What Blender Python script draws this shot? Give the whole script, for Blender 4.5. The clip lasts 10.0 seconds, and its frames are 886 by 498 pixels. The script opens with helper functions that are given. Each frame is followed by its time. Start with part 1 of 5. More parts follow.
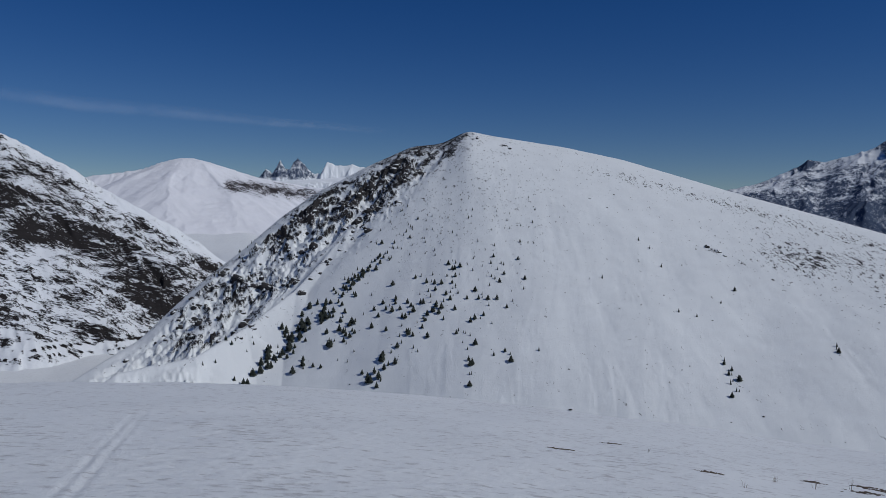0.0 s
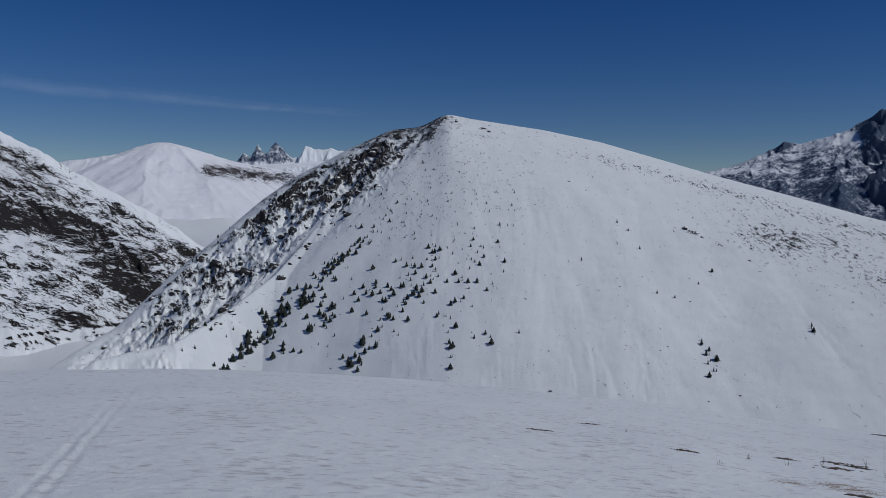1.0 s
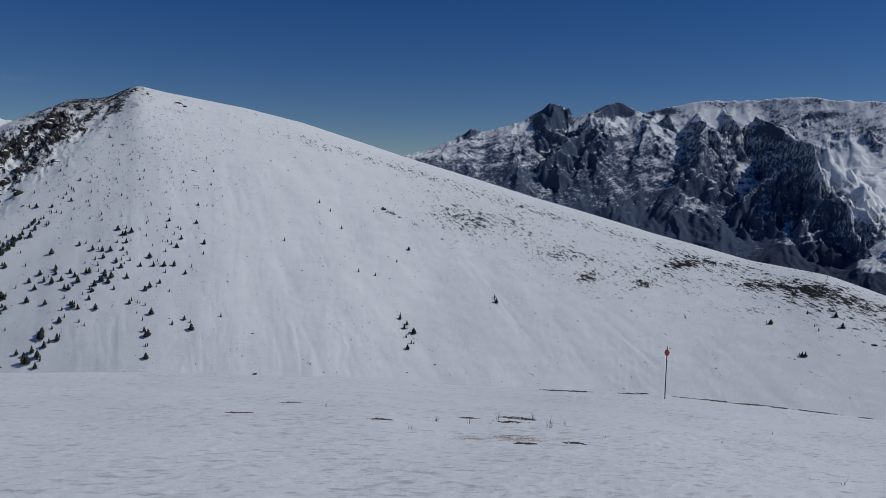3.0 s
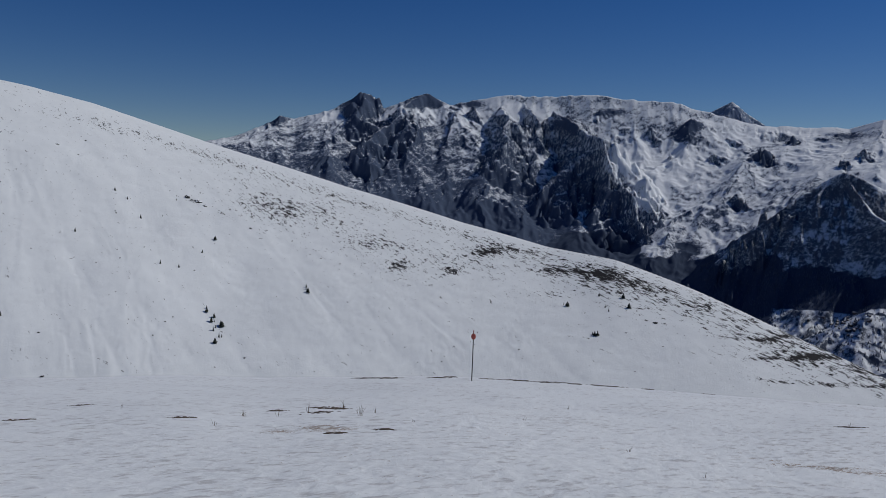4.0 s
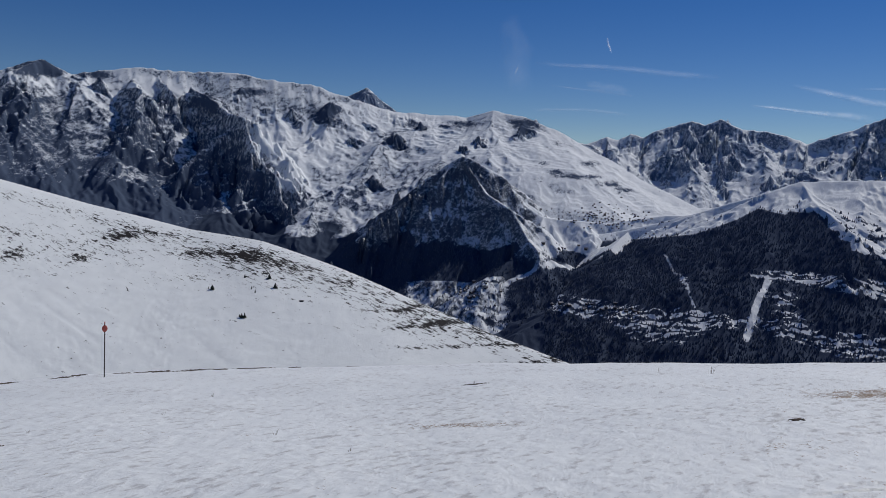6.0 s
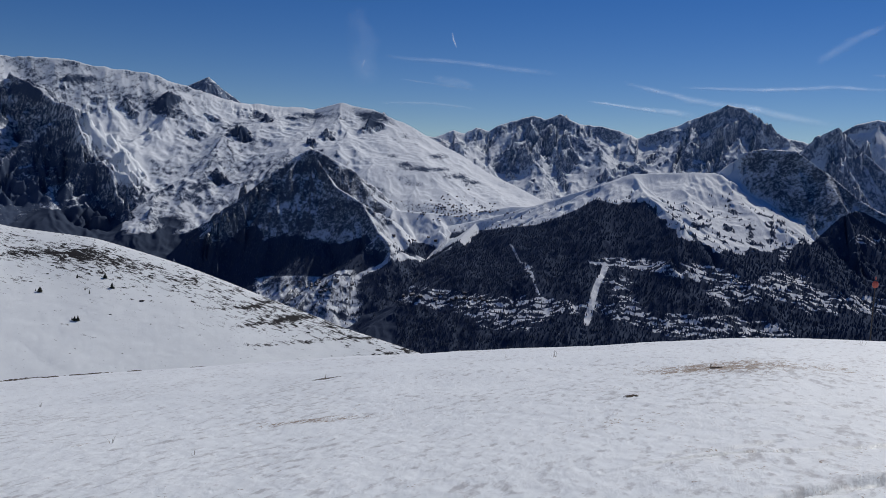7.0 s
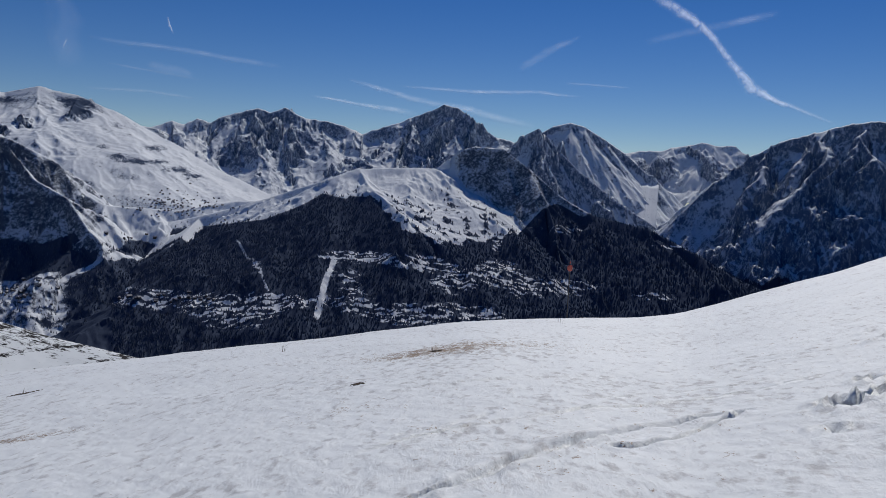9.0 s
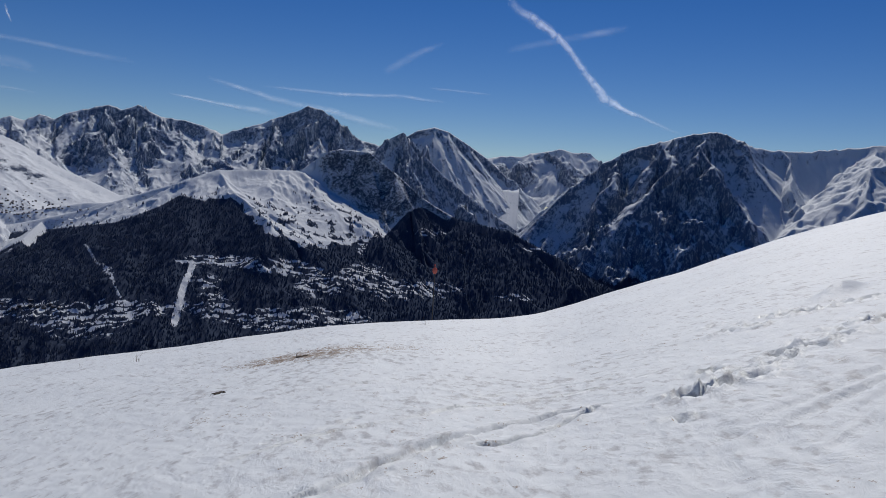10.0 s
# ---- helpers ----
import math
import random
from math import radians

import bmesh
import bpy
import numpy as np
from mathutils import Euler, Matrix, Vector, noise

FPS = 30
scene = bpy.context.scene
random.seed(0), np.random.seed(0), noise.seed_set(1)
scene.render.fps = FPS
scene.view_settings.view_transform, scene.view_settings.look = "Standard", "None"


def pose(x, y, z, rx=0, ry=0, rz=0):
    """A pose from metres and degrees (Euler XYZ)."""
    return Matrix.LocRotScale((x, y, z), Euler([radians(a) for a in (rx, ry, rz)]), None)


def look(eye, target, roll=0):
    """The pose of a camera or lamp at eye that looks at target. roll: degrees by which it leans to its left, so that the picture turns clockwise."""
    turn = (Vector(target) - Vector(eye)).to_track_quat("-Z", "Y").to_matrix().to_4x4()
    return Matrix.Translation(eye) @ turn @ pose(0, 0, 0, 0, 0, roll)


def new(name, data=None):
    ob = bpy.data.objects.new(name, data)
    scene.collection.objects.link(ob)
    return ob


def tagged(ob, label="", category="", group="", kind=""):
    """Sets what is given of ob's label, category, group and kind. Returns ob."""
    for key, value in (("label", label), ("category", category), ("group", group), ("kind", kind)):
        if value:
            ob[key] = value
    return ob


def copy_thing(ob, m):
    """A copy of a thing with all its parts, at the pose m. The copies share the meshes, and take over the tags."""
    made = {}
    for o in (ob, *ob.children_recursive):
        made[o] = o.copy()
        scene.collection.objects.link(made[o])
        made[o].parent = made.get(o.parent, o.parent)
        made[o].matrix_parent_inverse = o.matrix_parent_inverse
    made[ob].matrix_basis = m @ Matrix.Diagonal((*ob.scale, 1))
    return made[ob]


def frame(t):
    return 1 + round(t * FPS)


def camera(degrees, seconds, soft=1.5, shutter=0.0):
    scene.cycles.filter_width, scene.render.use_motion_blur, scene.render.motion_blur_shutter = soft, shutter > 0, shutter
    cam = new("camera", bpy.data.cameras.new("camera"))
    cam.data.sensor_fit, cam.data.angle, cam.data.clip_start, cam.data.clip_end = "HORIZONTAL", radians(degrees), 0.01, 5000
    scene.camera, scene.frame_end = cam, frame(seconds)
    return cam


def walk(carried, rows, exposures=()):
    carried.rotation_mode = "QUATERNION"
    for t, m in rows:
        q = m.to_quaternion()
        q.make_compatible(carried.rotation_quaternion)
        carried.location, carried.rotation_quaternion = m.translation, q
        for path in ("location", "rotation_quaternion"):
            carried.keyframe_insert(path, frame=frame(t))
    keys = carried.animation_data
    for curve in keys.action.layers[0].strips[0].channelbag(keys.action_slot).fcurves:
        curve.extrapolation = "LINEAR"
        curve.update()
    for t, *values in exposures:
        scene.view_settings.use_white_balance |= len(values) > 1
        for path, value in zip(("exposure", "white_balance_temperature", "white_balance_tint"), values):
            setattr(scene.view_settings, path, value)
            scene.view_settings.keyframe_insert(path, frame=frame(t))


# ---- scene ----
# ---- camera: a viewer turning on the spot, eye 1.6 m above the snow ----
EYE = 1.6
cam = camera(58.85, 10.0, soft=0.6)
ROWS = [
    (0.0, 0.00, 0.00, 0.00, -0.05, -2.20, 0.80),
    (0.5, 0.00, -0.03, 0.01, -0.07, -2.84, 0.73),
    (1.0, 0.02, -0.07, 0.02, -1.53, -3.39, 0.44),
    (1.5, 0.04, -0.14, 0.03, -4.71, -3.80, 0.36),
    (2.0, 0.06, -0.20, 0.03, -9.71, -4.09, 0.41),
    (2.5, 0.08, -0.24, 0.03, -16.22, -4.31, 0.75),
    (4.0, 0.20, -0.18, 0.00, -36.72, -4.97, 1.78),
    (4.5, 0.31, -0.09, -0.02, -43.72, -5.16, 1.90),
    (5.0, 0.44, 0.00, -0.04, -50.19, -5.29, 2.11),
    (5.5, 0.52, 0.04, -0.06, -56.41, -5.37, 2.29),
    (6.0, 0.58, 0.05, -0.07, -62.32, -5.44, 2.43),
    (7.5, 0.65, 0.00, -0.10, -78.30, -5.49, 2.29),
    (8.0, 0.66, -0.02, -0.11, -83.19, -5.40, 2.37),
    (8.5, 0.68, -0.03, -0.12, -88.07, -5.28, 2.51),
    (9.0, 0.70, -0.04, -0.13, -92.91, -5.05, 2.77),
    (9.5, 0.71, -0.04, -0.13, -97.78, -4.73, 2.99),
    (10.0, 0.72, -0.04, -0.13, -102.71, -4.30, 3.29),
]
EXPOSURES = [(0.0, -0.16, 6150, 10), (1.0, -0.22, 6150, 10), (2.5, -0.10, 6250, 10), (4.5, -0.02, 6450, 10), (6.0, 0.22, 6500, 10), (8.0, 0.27, 6500, 10), (10.0, 0.20, 6500, 10)]


def gaze(x, y, z, yaw, pitch, roll):
    a, p = radians(yaw), radians(pitch)
    ahead = Vector((-math.sin(a) * math.cos(p), math.cos(a) * math.cos(p), math.sin(p)))
    eye = Vector((x, y, EYE + z))
    return look(eye, eye + ahead, roll)


walk(cam, [(t, gaze(*row)) for t, *row in ROWS], EXPOSURES)

# ---- sun and sky ----
SUN_AZ, SUN_EL = -112.0, 43.0


def way(az, el=0.0):
    """Unit vector of a compass bearing (degrees, anticlockwise from +y) and a height angle."""
    a, e = radians(az), radians(el)
    return Vector((-math.sin(a) * math.cos(e), math.cos(a) * math.cos(e), math.sin(e)))


world = bpy.data.worlds.new("alpine_sky")
scene.world = world
world.use_nodes = True
wn = world.node_tree.nodes
sky = wn.new("ShaderNodeTexSky")
sky.sky_type = "NISHITA"
sky.sun_disc = False
sky.sun_elevation, sky.sun_rotation = radians(SUN_EL), radians(-SUN_AZ)
sky.altitude, sky.air_density, sky.dust_density, sky.ozone_density = 2200, 1.0, 0.0, 3.2
deep = wn.new("ShaderNodeHueSaturation")
deep.inputs["Saturation"].default_value, deep.inputs["Hue"].default_value = 1.35, 0.515
world.node_tree.links.new(sky.outputs[0], deep.inputs["Color"])
world.node_tree.links.new(deep.outputs[0], wn["Background"].inputs[0])
wn["Background"].inputs[1].default_value = 0.044

sun_data = bpy.data.lights.new("sun", "SUN")
sun_data.energy, sun_data.angle, sun_data.color = 2.42, radians(0.53), (1.0, 0.96, 0.9)
sun = new("sun", sun_data)
sun.matrix_world = look(way(SUN_AZ, SUN_EL) * 100, (0, 0, 0))


# ---- noise and terrain arithmetic ----
TURNS = np.random.RandomState(7).permutation(1024)
GRAD_X, GRAD_Y = np.cos(TURNS * 2 * np.pi / 1024), np.sin(TURNS * 2 * np.pi / 1024)


def lattice(ix, iy, seed):
    """A fixed random number from 0 to 1023 for each cell corner."""
    return TURNS[(TURNS[(ix + seed * 131) & 1023] + iy + seed * 37) & 1023]


def perlin(x, y, seed=0):
    ix, iy = np.floor(x), np.floor(y)
    fx, fy = x - ix, y - iy
    ix, iy = ix.astype(np.int64), iy.astype(np.int64)
    u, v = fx * fx * fx * (fx * (fx * 6 - 15) + 10), fy * fy * fy * (fy * (fy * 6 - 15) + 10)

    def corner(cx, cy):
        a = lattice(ix + cx, iy + cy, seed)
        return GRAD_X[a] * (fx - cx) + GRAD_Y[a] * (fy - cy)

    low = corner(0, 0) * (1 - u) + corner(1, 0) * u
    high = corner(0, 1) * (1 - u) + corner(1, 1) * u
    return (low * (1 - v) + high * v) * 1.4


def fbm(x, y, size, octaves=5, seed=0, gain=0.5):
    total, amp = 0.0, 1.0
    for o in range(octaves):
        total = total + amp * perlin(x / size, y / size, seed + o)
        size, amp = size / 2.03, amp * gain
    return total


def ridged(x, y, size, octaves=5, seed=0, gain=0.5):
    """Sharp crests near 1, hollows near 0."""
    total, amp, norm, weight = 0.0, 1.0, 0.0, 1.0
    for o in range(octaves):
        n = (1 - np.abs(perlin(x / size, y / size, seed + o)) * 1.3) ** 2
        total = total + amp * n * weight
        weight = np.clip(n * 1.6, 0, 1)
        norm += amp
        size, amp = size / 2.03, amp * gain
    return total / norm


def smooth(x, a, b):
    t = np.clip((x - a) / (b - a), 0, 1)
    return t * t * (3 - 2 * t)


def spot(az, el, dist):
    """The place at that bearing, height angle and ground distance from the viewpoint."""
    a = radians(az)
    return (-math.sin(a) * dist, math.cos(a) * dist, EYE + dist * math.tan(radians(el)))


def crest(x, y, line, slope):
    """A ridge along a line of (bearing, height angle, distance): it falls off to both sides, or with its own slope on the left and the right of the line. Returns height, drop below the crest and the way along it."""
    pts = line if isinstance(line, np.ndarray) else np.array([spot(*p) for p in line])
    best = np.full(x.shape, -1e9)
    drop, run, gone = np.zeros(x.shape), np.zeros(x.shape), 0.0
    for a, b in zip(pts[:-1], pts[1:]):
        d = b - a
        t = np.clip(((x - a[0]) * d[0] + (y - a[1]) * d[1]) / (d[0] ** 2 + d[1] ** 2 + 1e-9), 0, 1)
        off = np.hypot(x - a[0] - t * d[0], y - a[1] - t * d[1])
        if isinstance(slope, tuple):
            side = (d[0] * (y - a[1]) - d[1] * (x - a[0])) / (np.hypot(d[0], d[1]) * off + 1e-6)
            fall = (slope[1] + (slope[0] - slope[1]) * (0.5 + 0.5 * np.clip(side, -1, 1))) * off
        else:
            fall = slope * off
        z = a[2] + t * d[2] - fall
        drop = np.where(z > best, fall, drop)
        run = np.where(z > best, gone + t * np.hypot(d[0], d[1]), run)
        gone += np.hypot(d[0], d[1])
        best = np.maximum(best, z)
    return best, drop, run


def bearing(x, y):
    return np.degrees(np.arctan2(-x, y))


def near_line(x, y, line):
    """Ground distance to a line of (bearing, distance)."""
    pts = np.array([spot(az, 0, d)[:2] for az, d in line])
    best = np.full(x.shape, 1e9)
    for a, b in zip(pts[:-1], pts[1:]):
        d = b - a
        t = np.clip(((x - a[0]) * d[0] + (y - a[1]) * d[1]) / (d @ d + 1e-9), 0, 1)
        best = np.minimum(best, np.hypot(x - a[0] - t * d[0], y - a[1] - t * d[1]))
    return best


def eased(az, keys, values, wide):
    return sum(np.interp(az + wide * k, keys, values) for k in (-1, -0.6, -0.3, 0, 0.3, 0.6, 1)) / 7


def blend_max(a, b, k):
    h = np.clip(0.5 + 0.5 * (a - b) / k, 0, 1)
    return b + (a - b) * h + k * h * (1 - h)


def blurred(z, reach):
    """Mean height over a square of cells."""
    for axis in (0, 1):
        pad = [(reach + 1, reach) if k == axis else (0, 0) for k in (0, 1)]
        c = np.cumsum(np.pad(z, pad, mode="edge"), axis=axis)
        n = c.shape[axis]
        z = (np.take(c, np.arange(2 * reach + 1, n), axis) - np.take(c, np.arange(0, n - 2 * reach - 1), axis)) / (2 * reach + 1)
    return z


def fan(az, rad):
    """Plan of a fan of bearings and distances."""
    A, R = np.meshgrid(np.radians(az), rad)
    return A, R, -np.sin(A) * R, np.cos(A) * R


def steepness(A, R, z):
    """The slope of a fan's heights, as a vector in plan."""
    zr = np.gradient(z, axis=0) / np.gradient(R, axis=0)
    za = np.gradient(z, axis=1) / (np.gradient(A, axis=1) * R)
    return -np.sin(A) * zr - np.cos(A) * za, np.cos(A) * zr - np.sin(A) * za


def surface(az, rad, z):
    """Height at any place of a fan, read between its vertices."""
    order = np.argsort(az)
    keys, heights = np.asarray(az)[order], z[:, order]
    rows, cols = np.arange(len(rad)), np.arange(len(keys))

    def height(x, y):
        a = np.interp(bearing(x, y), keys, cols)
        r = np.interp(np.hypot(x, y), rad, rows)
        i, j = np.minimum(r.astype(int), len(rad) - 2), np.minimum(a.astype(int), len(keys) - 2)
        u, v = r - i, a - j
        return (heights[i, j] * (1 - v) + heights[i, j + 1] * v) * (1 - u) + (heights[i + 1, j] * (1 - v) + heights[i + 1, j + 1] * v) * u

    return height


def gullies(A, R, x, y, z, size, octaves, strength, seed, gain=0.74):
    """Branching ribs and gullies that run down the slope, each octave steered by the forms above it. Returns the heights to add."""
    gx, gy = steepness(A, R, z)
    total = np.zeros(x.shape)
    amount = strength
    for o in range(octaves):
        steep = np.hypot(gx, gy) + 1e-6
        tx, ty = -gy / steep, gx / steep
        bite = amount * np.minimum(steep, 1.3) * smooth(steep, 0.08, 0.45)
        u, v = x / size + 0.31 * o, y / size + 0.17 * o
        iu, iv = np.floor(u).astype(np.int64), np.floor(v).astype(np.int64)
        fu, fv = u - iu, v - iv
        form, lean, weight = np.zeros(x.shape), np.zeros(x.shape), np.zeros(x.shape)
        for i in (-1, 0, 1):
            for j in (-1, 0, 1):
                k = lattice(iu + i, iv + j, seed + o)
                pu, pv = fu - i - 0.5 - 0.45 * GRAD_X[k], fv - j - 0.5 - 0.45 * GRAD_Y[k]
                w = np.exp(-2.2 * (pu * pu + pv * pv))
                half = np.pi * (pu * tx + pv * ty)
                sine = np.sin(half)
                form += w * (1 - 2 * np.abs(sine))
                lean -= w * np.cos(half) * np.sign(sine)
                weight += w
        form, lean = form / weight, lean / weight
        rise = bite * size * 0.16
        total += rise * form
        tilt = rise * lean * 2 * np.pi / size
        gx, gy = gx + tilt * tx, gy + tilt * ty
        size, amount = size / 2.0, amount * gain
    return total


def sheet(name, az, rad, height, masks, material, label, category, kind="structure"):
    """One surface over a fan of bearings and distances; masks(x, y, z, slope, bulge) gives the cover of each vertex. Returns its height at any place."""
    A, R, x, y = fan(az, rad)
    z = height(x, y) if callable(height) else height
    gx, gy = steepness(A, R, z)
    slope = np.hypot(gx, gy)
    bulge = z - blurred(z, 7)
    rows, cols = x.shape
    i = np.arange(rows * cols).reshape(rows, cols)
    quads = np.stack([i[:-1, :-1], i[1:, :-1], i[1:, 1:], i[:-1, 1:]], -1).reshape(-1, 4)
    if az[-1] < az[0]:
        quads = quads[:, ::-1]
    me = bpy.data.meshes.new(name)
    me.vertices.add(rows * cols)
    me.vertices.foreach_set("co", np.stack([x, y, z], -1).ravel().astype(np.float32))
    n = len(quads)
    me.loops.add(4 * n)
    me.loops.foreach_set("vertex_index", quads.ravel().astype(np.int32))
    me.polygons.add(n)
    me.polygons.foreach_set("loop_start", np.arange(0, 4 * n, 4, dtype=np.int32))
    me.polygons.foreach_set("use_smooth", np.ones(n, bool))
    me.update(calc_edges=True)
    for key, values in masks(x, y, z, slope, bulge).items():
        layer = me.attributes.new(key, "FLOAT", "POINT")
        layer.data.foreach_set("value", np.clip(values, 0, 1).ravel().astype(np.float32))
    me.materials.append(material)
    tagged(new(name, me), label, category, kind=kind)
    return surface(az, rad, z)


# ---- materials ----
def shader(name):
    m = bpy.data.materials.new(name)
    m.use_nodes = True
    return m, m.node_tree, m.node_tree.nodes["Principled BSDF"]


def node(tree, kind, **values):
    n = tree.nodes.new(kind)
    for key, value in values.items():
        if key in n.inputs:
            n.inputs[key].default_value = value
    return n


def math_node(tree, op, a, b=None, clamp=False):
    n = tree.nodes.new("ShaderNodeMath")
    n.operation, n.use_clamp = op, clamp
    for slot, v in enumerate((a, b)):
        if v is None:
            continue
        if isinstance(v, (int, float)):
            n.inputs[slot].default_value = v
        else:
            tree.links.new(v, n.inputs[slot])
    return n.outputs[0]


def mix_colour(tree, fac, a, b):
    n = tree.nodes.new("ShaderNodeMix")
    n.data_type = "RGBA"
    for slot, v in ((0, fac), (6, a), (7, b)):
        if isinstance(v, (tuple, float, int)):
            n.inputs[slot].default_value = (*v, 1) if isinstance(v, tuple) else v
        else:
            tree.links.new(v, n.inputs[slot])
    return n.outputs[2]


def noise_node(tree, size, detail=6.0, rough=0.6, stretch=(1, 1, 1), turn=(0, 0, 0), warp=0.0):
    """Noise in metres: features of about that size."""
    tc = tree.nodes.new("ShaderNodeTexCoord")
    mp = tree.nodes.new("ShaderNodeMapping")
    mp.inputs["Rotation"].default_value = [radians(a) for a in turn]
    mp.inputs["Scale"].default_value = stretch
    tree.links.new(tc.outputs["Object"], mp.inputs["Vector"])
    n = node(tree, "ShaderNodeTexNoise", Scale=1.0 / size, Detail=detail, Roughness=rough, Distortion=warp)
    tree.links.new(mp.outputs[0], n.inputs["Vector"])
    return n.outputs["Fac"]


def cover(tree, key, grain, sharp=0.12, spread=1.7):
    """A patchy mask: the stored amount of cover broken up by grain."""
    a = tree.nodes.new("ShaderNodeAttribute")
    a.attribute_name = key
    s = math_node(tree, "ADD", a.outputs["Fac"], math_node(tree, "MULTIPLY", math_node(tree, "SUBTRACT", grain, 0.5), spread))
    ramp = node(tree, "ShaderNodeMapRange")
    ramp.interpolation_type = "SMOOTHSTEP"
    ramp.inputs["From Min"].default_value, ramp.inputs["From Max"].default_value = 0.5 - sharp, 0.5 + sharp
    tree.links.new(s, ramp.inputs["Value"])
    return ramp.outputs[0]


# default rock and wood colours are blued, as haze tints distant slopes
def alpine(name, grain, snow=(0.79, 0.83, 0.86), rock=((0.034, 0.044, 0.066), (0.095, 0.105, 0.13)), wood=((0.036, 0.052, 0.086), (0.075, 0.096, 0.14)),
           stretch=(1, 1, 1), turn=(0, 0, 0), bump=1.0, sharp=0.06, spread=2.4, heath=False):
    """Snow with rock and woodland showing through it; grain is the size of the patches in metres."""
    m, tree, bsdf = shader(name)
    coarse = noise_node(tree, grain, 10, 0.72, stretch, turn, 0.5)
    fine = noise_node(tree, grain / 6, 8, 0.75, stretch, turn, 0.3)
    both = math_node(tree, "ADD", math_node(tree, "MULTIPLY", coarse, 0.5), math_node(tree, "MULTIPLY", fine, 0.5))
    rocks = cover(tree, "rock", both, sharp, spread)
    trees = cover(tree, "wood", math_node(tree, "ADD", math_node(tree, "MULTIPLY", coarse, 0.35), math_node(tree, "MULTIPLY", fine, 0.65)), sharp * 0.7)
    tint = noise_node(tree, grain * 3, 4, 0.5)
    white = mix_colour(tree, tint, snow, tuple(c * 0.9 for c in snow))
    stone = mix_colour(tree, noise_node(tree, grain / 3, 8, 0.7), *rock)
    timber = mix_colour(tree, noise_node(tree, grain / 4, 6, 0.7, (1, 1, 0.35)), *wood)
    colour = mix_colour(tree, trees, mix_colour(tree, rocks, white, stone), timber)
    if heath:
        strip = noise_node(tree, 2.4, 10, 0.74, (1, 0.26, 1), (0, 0, 12), 0.8)
        strip = math_node(tree, "ADD", math_node(tree, "MULTIPLY", strip, 0.7), math_node(tree, "MULTIPLY", coarse, 0.3))
        colour = mix_colour(tree, cover(tree, "heath", strip, 0.07, 3.6), colour, (0.019, 0.018, 0.019))
    tree.links.new(colour, bsdf.inputs["Base Color"])
    bsdf.inputs["Roughness"].default_value = 0.8
    bare = math_node(tree, "MAXIMUM", rocks, trees)
    tree.links.new(math_node(tree, "MULTIPLY", math_node(tree, "SUBTRACT", 1.0, bare), 0.15), bsdf.inputs["Specular IOR Level"])
    b = node(tree, "ShaderNodeBump", Strength=0.8, Distance=grain * 0.1 * bump)
    lift = math_node(tree, "ADD", both, math_node(tree, "MULTIPLY", bare, 0.5))
    tree.links.new(lift, b.inputs["Height"])
    tree.links.new(b.outputs[0], bsdf.inputs["Normal"])
    return m


def capped_rock(name, dark, light, size):
    """Rock that holds snow where it faces up."""
    m, tree, bsdf = shader(name)
    up = tree.nodes.new("ShaderNodeSeparateXYZ")
    tree.links.new(tree.nodes.new("ShaderNodeNewGeometry").outputs["Normal"], up.inputs[0])
    grain = noise_node(tree, size, 8, 0.7)
    s = math_node(tree, "ADD", up.outputs["Z"], math_node(tree, "MULTIPLY", math_node(tree, "SUBTRACT", grain, 0.5), 1.6))
    snow = node(tree, "ShaderNodeMapRange")
    snow.inputs["From Min"].default_value, snow.inputs["From Max"].default_value = 0.66, 0.74
    tree.links.new(s, snow.inputs["Value"])
    stone = mix_colour(tree, noise_node(tree, size * 0.4, 8, 0.75), dark, light)
    tree.links.new(mix_colour(tree, snow.outputs[0], stone, (0.78, 0.82, 0.83)), bsdf.inputs["Base Color"])
    bsdf.inputs["Roughness"].default_value, bsdf.inputs["Specular IOR Level"].default_value = 0.85, 0.15
    b = node(tree, "ShaderNodeBump", Strength=0.9, Distance=size * 0.15)
    tree.links.new(grain, b.inputs["Height"])
    tree.links.new(b.outputs[0], bsdf.inputs["Normal"])
    return m


def plain(name, colour, rough=0.6, metal=0.0, vary=0.25, size=0.05):
    m, tree, bsdf = shader(name)
    c = mix_colour(tree, noise_node(tree, size, 5, 0.6), tuple(v * (1 - vary) for v in colour), tuple(min(1, v * (1 + vary)) for v in colour))
    tree.links.new(c, bsdf.inputs["Base Color"])
    bsdf.inputs["Roughness"].default_value, bsdf.inputs["Metallic"].default_value = rough, metal
    return m


